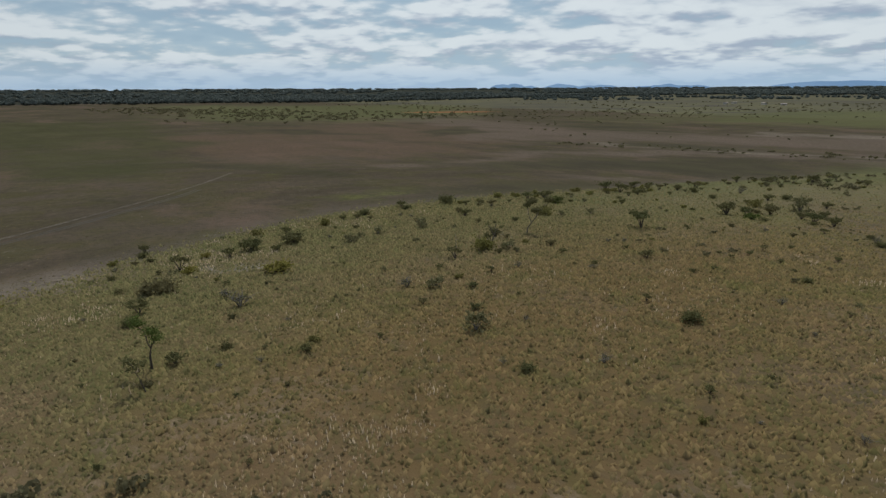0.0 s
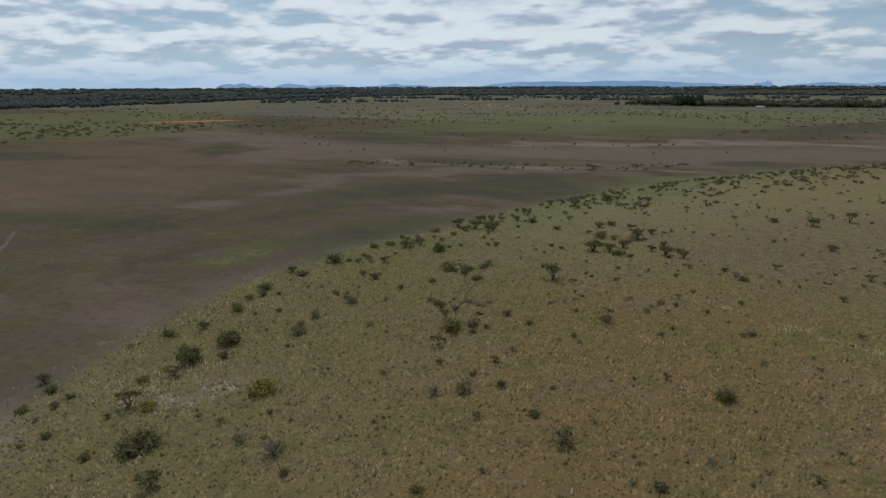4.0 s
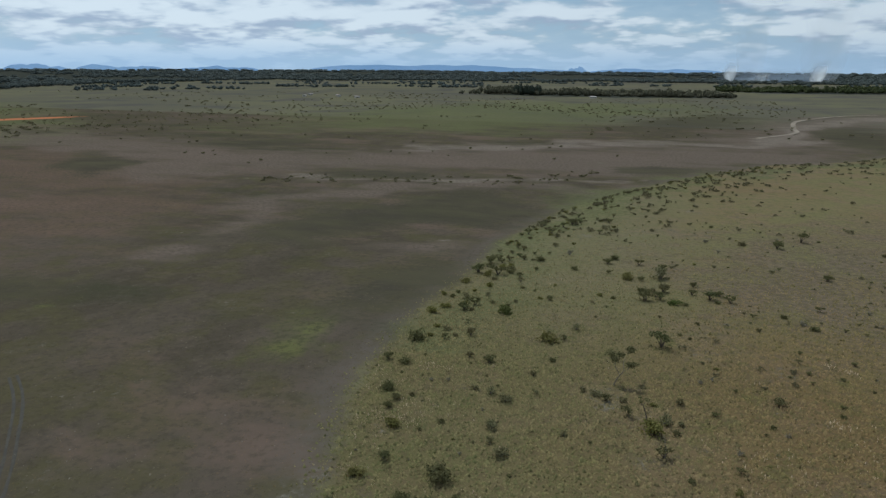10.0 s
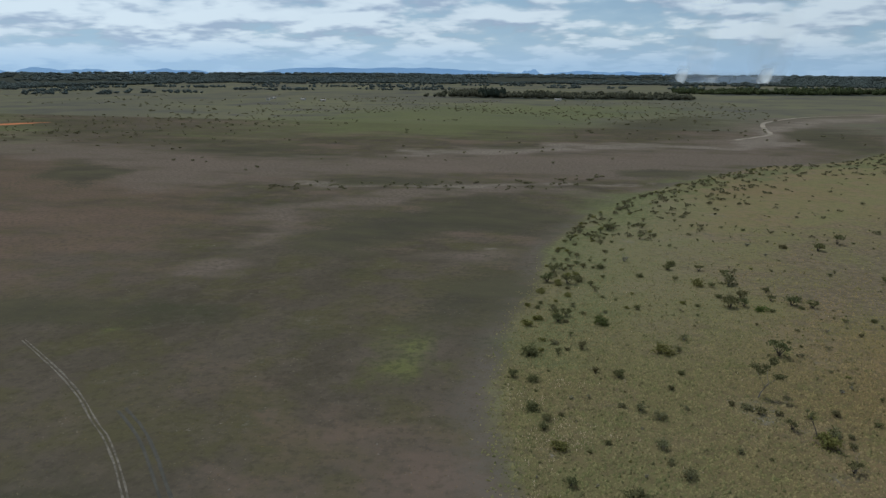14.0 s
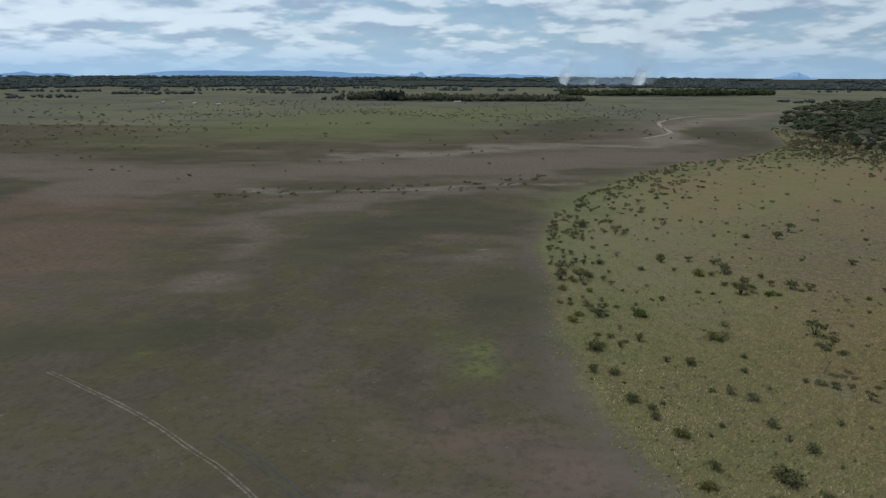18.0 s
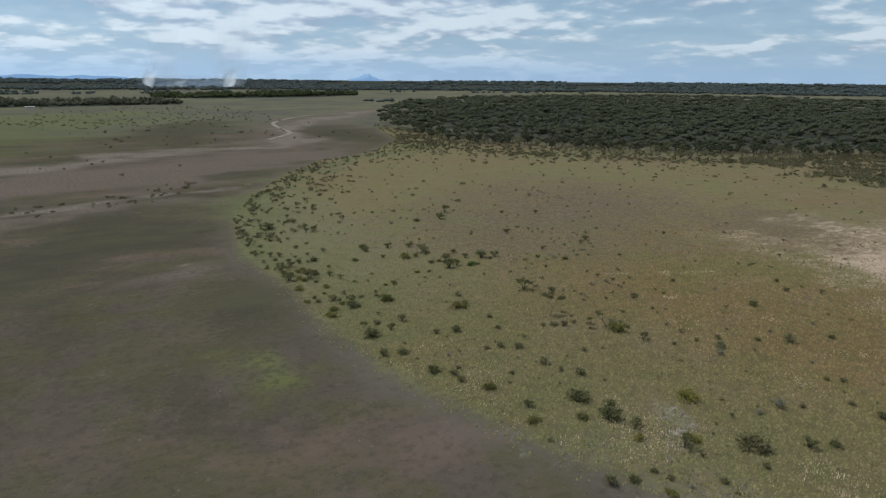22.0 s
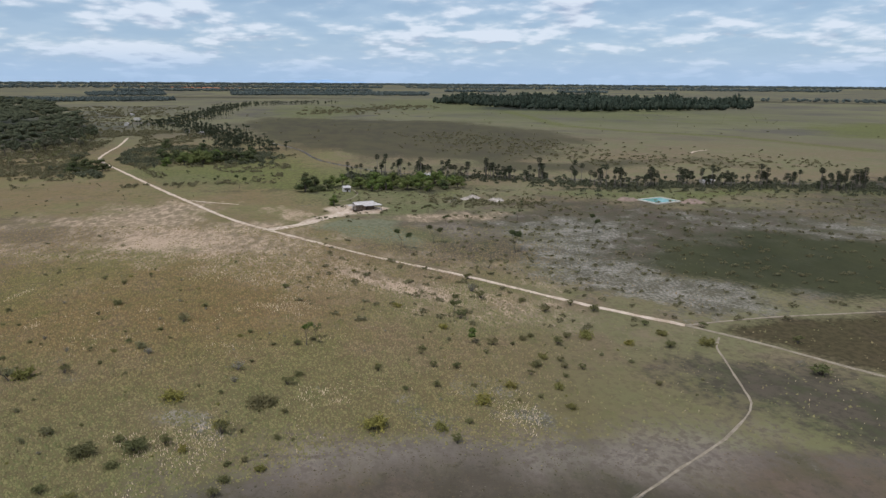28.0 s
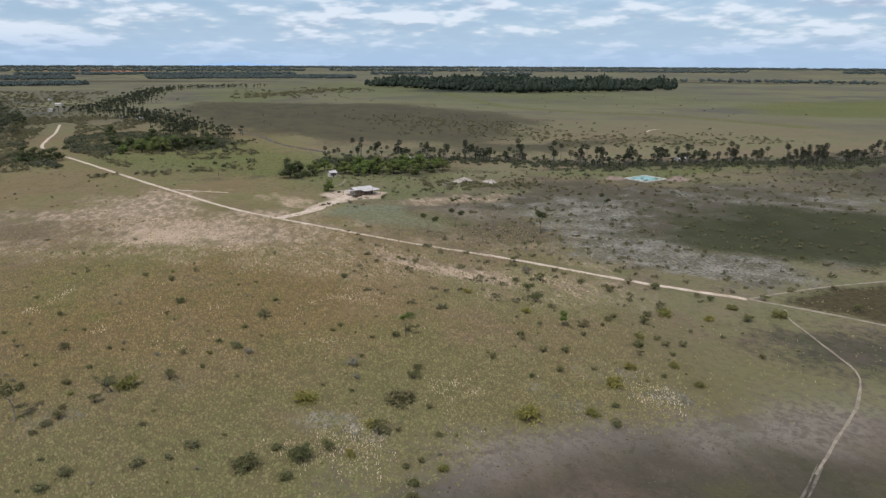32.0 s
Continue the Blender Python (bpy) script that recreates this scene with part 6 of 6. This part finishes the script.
for x, y in [(-620, 1240), (-560, 1270), (-640, 1300), (-500, 1230)]:
    small_house("settlement_house", "small pale house of a far settlement", x, y, radians(x), 9.0, 6.0, 3.0, WALL, RUST)


def pond(x, y, turn):
    ob = put(thing("pond", "rectangular concrete pond with turquoise water and spoil banks", "pond"), x, y, turn, sink=0.0)
    hx, hy, t = 7.5, 6.5, 0.7
    for name, lo, hi in [("rim", (-hx - t, -hy - t, -0.3), (hx + t, -hy, 0.55)), ("rim", (-hx - t, hy, -0.3), (hx + t, hy + t, 0.55)),
                         ("rim", (-hx - t, -hy, -0.3), (-hx, hy, 0.55)), ("rim", (hx, -hy, -0.3), (hx + t, hy, 0.55))]:
        part(name, slab(lo, hi, 0.05), CONCRETE, ob, "whitish concrete rim")
    k = Nodes("turquoise_water")
    n = k.noise(0.35, 3)
    k.bump(k.noise(4.0, 2), 0.15, 0.02)
    water = k.done(k.mix(k.step(n, 0.3, 0.7), (0.13, 0.30, 0.265), (0.19, 0.36, 0.32)), 0.12)
    part("water", slab((-hx, -hy, -0.2), (hx, hy, 0.22)), water, ob, "pale turquoise water")
    return ob


def mound(name, label, x, y, w, d, h, turn, material, seed, category="heap"):
    """A lumpy heap of soil."""
    n = 22
    rng = random.Random(seed)
    v, f = [], []
    c, s = math.cos(turn), math.sin(turn)
    for j in range(n):
        for i in range(n):
            u, q = 2 * i / (n - 1) - 1, 2 * j / (n - 1) - 1
            r = math.hypot(u, q)
            k = max(0.0, 1 - r * r) * (0.7 + 0.6 * noise.noise((u * 2.2 + seed, q * 2.2, 0.3))) + 0.08 * noise.noise((u * 7, q * 7, seed))
            px, py = u * w / 2, q * d / 2
            gx, gy = x + px * c - py * s, y + px * s + py * c
            v.append((gx, gy, z_at(gx, gy) - 0.15 + h * max(0.0, k)))
    for j in range(n - 1):
        for i in range(n - 1):
            b = j * n + i
            f.append((b, b + 1, b + n + 1, b + n))
    return tagged(new(name, mesh_of(name, v, f, material, True)), label, category)


pond(283, -116, radians(-70))
mound("spoil_bank", "brown spoil bank beside the pond", 288, -101, 10, 12, 2.0, 0.3, SPOIL, 1)
mound("spoil_bank", "brown spoil bank beside the pond", 277, -132, 11, 15, 2.2, 0.2, SPOIL, 2)
mound("rubble_heap", "whitish heap of sand and rubble in the pasture", 299, -19, 8, 13, 2.4, 0.4, RUBBLE, 3)
mound("rubble_heap", "whitish heap of sand and rubble in the pasture", 292, -31, 8, 11, 2.2, 0.9, RUBBLE, 4)

# fence posts along the farm's pasture
post = thing("fence_post", "weathered grey timber fence post beside the pasture", "post", "pasture fence posts")
part("post", slab((-0.06, -0.06, -0.2), (0.06, 0.06, 1.25), 0.015), TIMBER, post)
used = [False]
for i in range(26):
    t = i / 25
    plant(post, used, 262 + 20 * t + (8 * t * t), 30 - 62 * t, i * 0.4, 1.0)


# ---- stream by the palms ----
def stream():
    k = Nodes("dark_still_water")
    n = k.noise(0.3, 3)
    m = k.done(k.mix(k.step(n, 0.45, 0.65), (0.050, 0.042, 0.034), (0.12, 0.105, 0.095)), k.step(n, 0.5, 0.62, 0.9, 0.62))
    line = smooth_line([(640, 120), (560, 86), (470, 62), (400, 12), (386, -40), (362, -100), (344, -150), (336, -210), (322, -270), (345, -330), (330, -420)], 4.0)
    v, f = strip(line, 2.6, 33, lift=0.06, wobble=0.45)
    tagged(new("stream", mesh_of("stream", v, f, m, True)), "dark shallow stream behind the palms", "stream", kind="structure")


stream()


# ---- far hills and smoke ----
def hills():
    k = Nodes("haze_glow_hills")
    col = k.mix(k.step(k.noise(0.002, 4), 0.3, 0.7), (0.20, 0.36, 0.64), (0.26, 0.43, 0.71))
    # the bright air before the hills is imitated by a blue glow of their own
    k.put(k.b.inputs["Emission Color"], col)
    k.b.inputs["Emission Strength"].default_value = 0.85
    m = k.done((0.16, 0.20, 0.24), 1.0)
    for seed, a0, a1, h in [(1, -29, -7.5, 96), (2, -46, -40, 66), (3, -50.5, -46.5, 74), (4, 20.6, 23.6, 72), (5, -6, 4, 52), (6, 84, 92, 56), (7, -39, -33, 52), (8, -7.8, -6.3, 64)]:
        n = 60
        v, f = [], []
        for i in range(n + 1):
            t = i / n
            a, r = radians(a0 + (a1 - a0) * t), 4780
            env = math.sin(math.pi * t) ** 0.6
            top = 34 + (h - 10) * 0.85 * env * (0.62 + 0.5 * noise.noise((t * 3.2 + seed * 7, 0.4, 0)) + 0.22 * noise.noise((t * 11 + seed, 1.4, 0)))
            x, y = 55 + r * math.sin(a), 40 + r * math.cos(a)
            v += [(x, y, 10), (x, y, top), (x * 1.012, y * 1.012, 10)]
            if i:
                b = len(v) - 6
                f += [(b, b + 3, b + 4, b + 1), (b + 1, b + 4, b + 5, b + 2)]
        tagged(new("far_hills", mesh_of("far_hills", v, f, m, True)), "hills on the horizon, haze painted in as a blue glow", "hills", kind="structure")


hills()


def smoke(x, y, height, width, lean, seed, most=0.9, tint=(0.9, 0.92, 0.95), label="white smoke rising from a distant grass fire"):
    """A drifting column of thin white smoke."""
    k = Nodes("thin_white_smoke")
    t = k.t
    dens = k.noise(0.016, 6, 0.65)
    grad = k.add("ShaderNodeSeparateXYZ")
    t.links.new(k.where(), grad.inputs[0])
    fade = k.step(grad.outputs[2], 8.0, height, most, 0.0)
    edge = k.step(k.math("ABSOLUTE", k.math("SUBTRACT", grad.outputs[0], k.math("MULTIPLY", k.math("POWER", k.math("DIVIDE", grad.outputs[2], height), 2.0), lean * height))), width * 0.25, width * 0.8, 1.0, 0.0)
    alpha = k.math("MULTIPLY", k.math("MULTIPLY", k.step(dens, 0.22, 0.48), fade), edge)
    thin, lit, glow = k.add("ShaderNodeBsdfTransparent"), k.add("ShaderNodeBsdfDiffuse", Color=tint), k.add("ShaderNodeBsdfTranslucent", Color=tint)
    body, whole = k.add("ShaderNodeMixShader", Fac=0.6), k.add("ShaderNodeMixShader", Fac=alpha)
    t.links.new(lit.outputs[0], body.inputs[1])
    t.links.new(glow.outputs[0], body.inputs[2])
    t.links.new(thin.outputs[0], whole.inputs[1])
    t.links.new(body.outputs[0], whole.inputs[2])
    t.links.new(whole.outputs[0], t.nodes["Material Output"].inputs[0])
    m = k.m
    s = Shape()
    for i in range(13):
        q = i / 12
        for j in range(9):
            u = j / 4 - 1
            w = width * (0.35 + 0.9 * q)
            x1 = lean * q * q * height + u * w + 0.3 * width * noise.noise((q * 3, seed, u))
            s.v.append(Vector((x1, 14 * noise.noise((u * 1.4, q * 2.5, seed * 3.7)) + u * u * 16, -4 + q * height)))
            if i and j:
                b = i * 9 + j
                s.f.append((b - 10, b - 9, b, b - 1))
    ob = new("smoke", s.mesh("smoke", m, True))
    ob.location = (x, y, z_at(x, y))
    return tagged(ob, label, "smoke")


smoke(290, 2933, 96, 40, 0.2, 1)
smoke(402, 2920, 48, 44, 0.3, 6, 0.55)
smoke(590, 2888, 100, 44, 0.2, 8)
smoke(360, 2990, 420, 90, 0.12, 15, 0.16, (0.72, 0.75, 0.80), "thin grey smoke drifting high over the far woods")
smoke(620, 2990, 460, 130, 0.15, 19, 0.17, (0.72, 0.75, 0.80), "thin grey smoke drifting high over the far woods")
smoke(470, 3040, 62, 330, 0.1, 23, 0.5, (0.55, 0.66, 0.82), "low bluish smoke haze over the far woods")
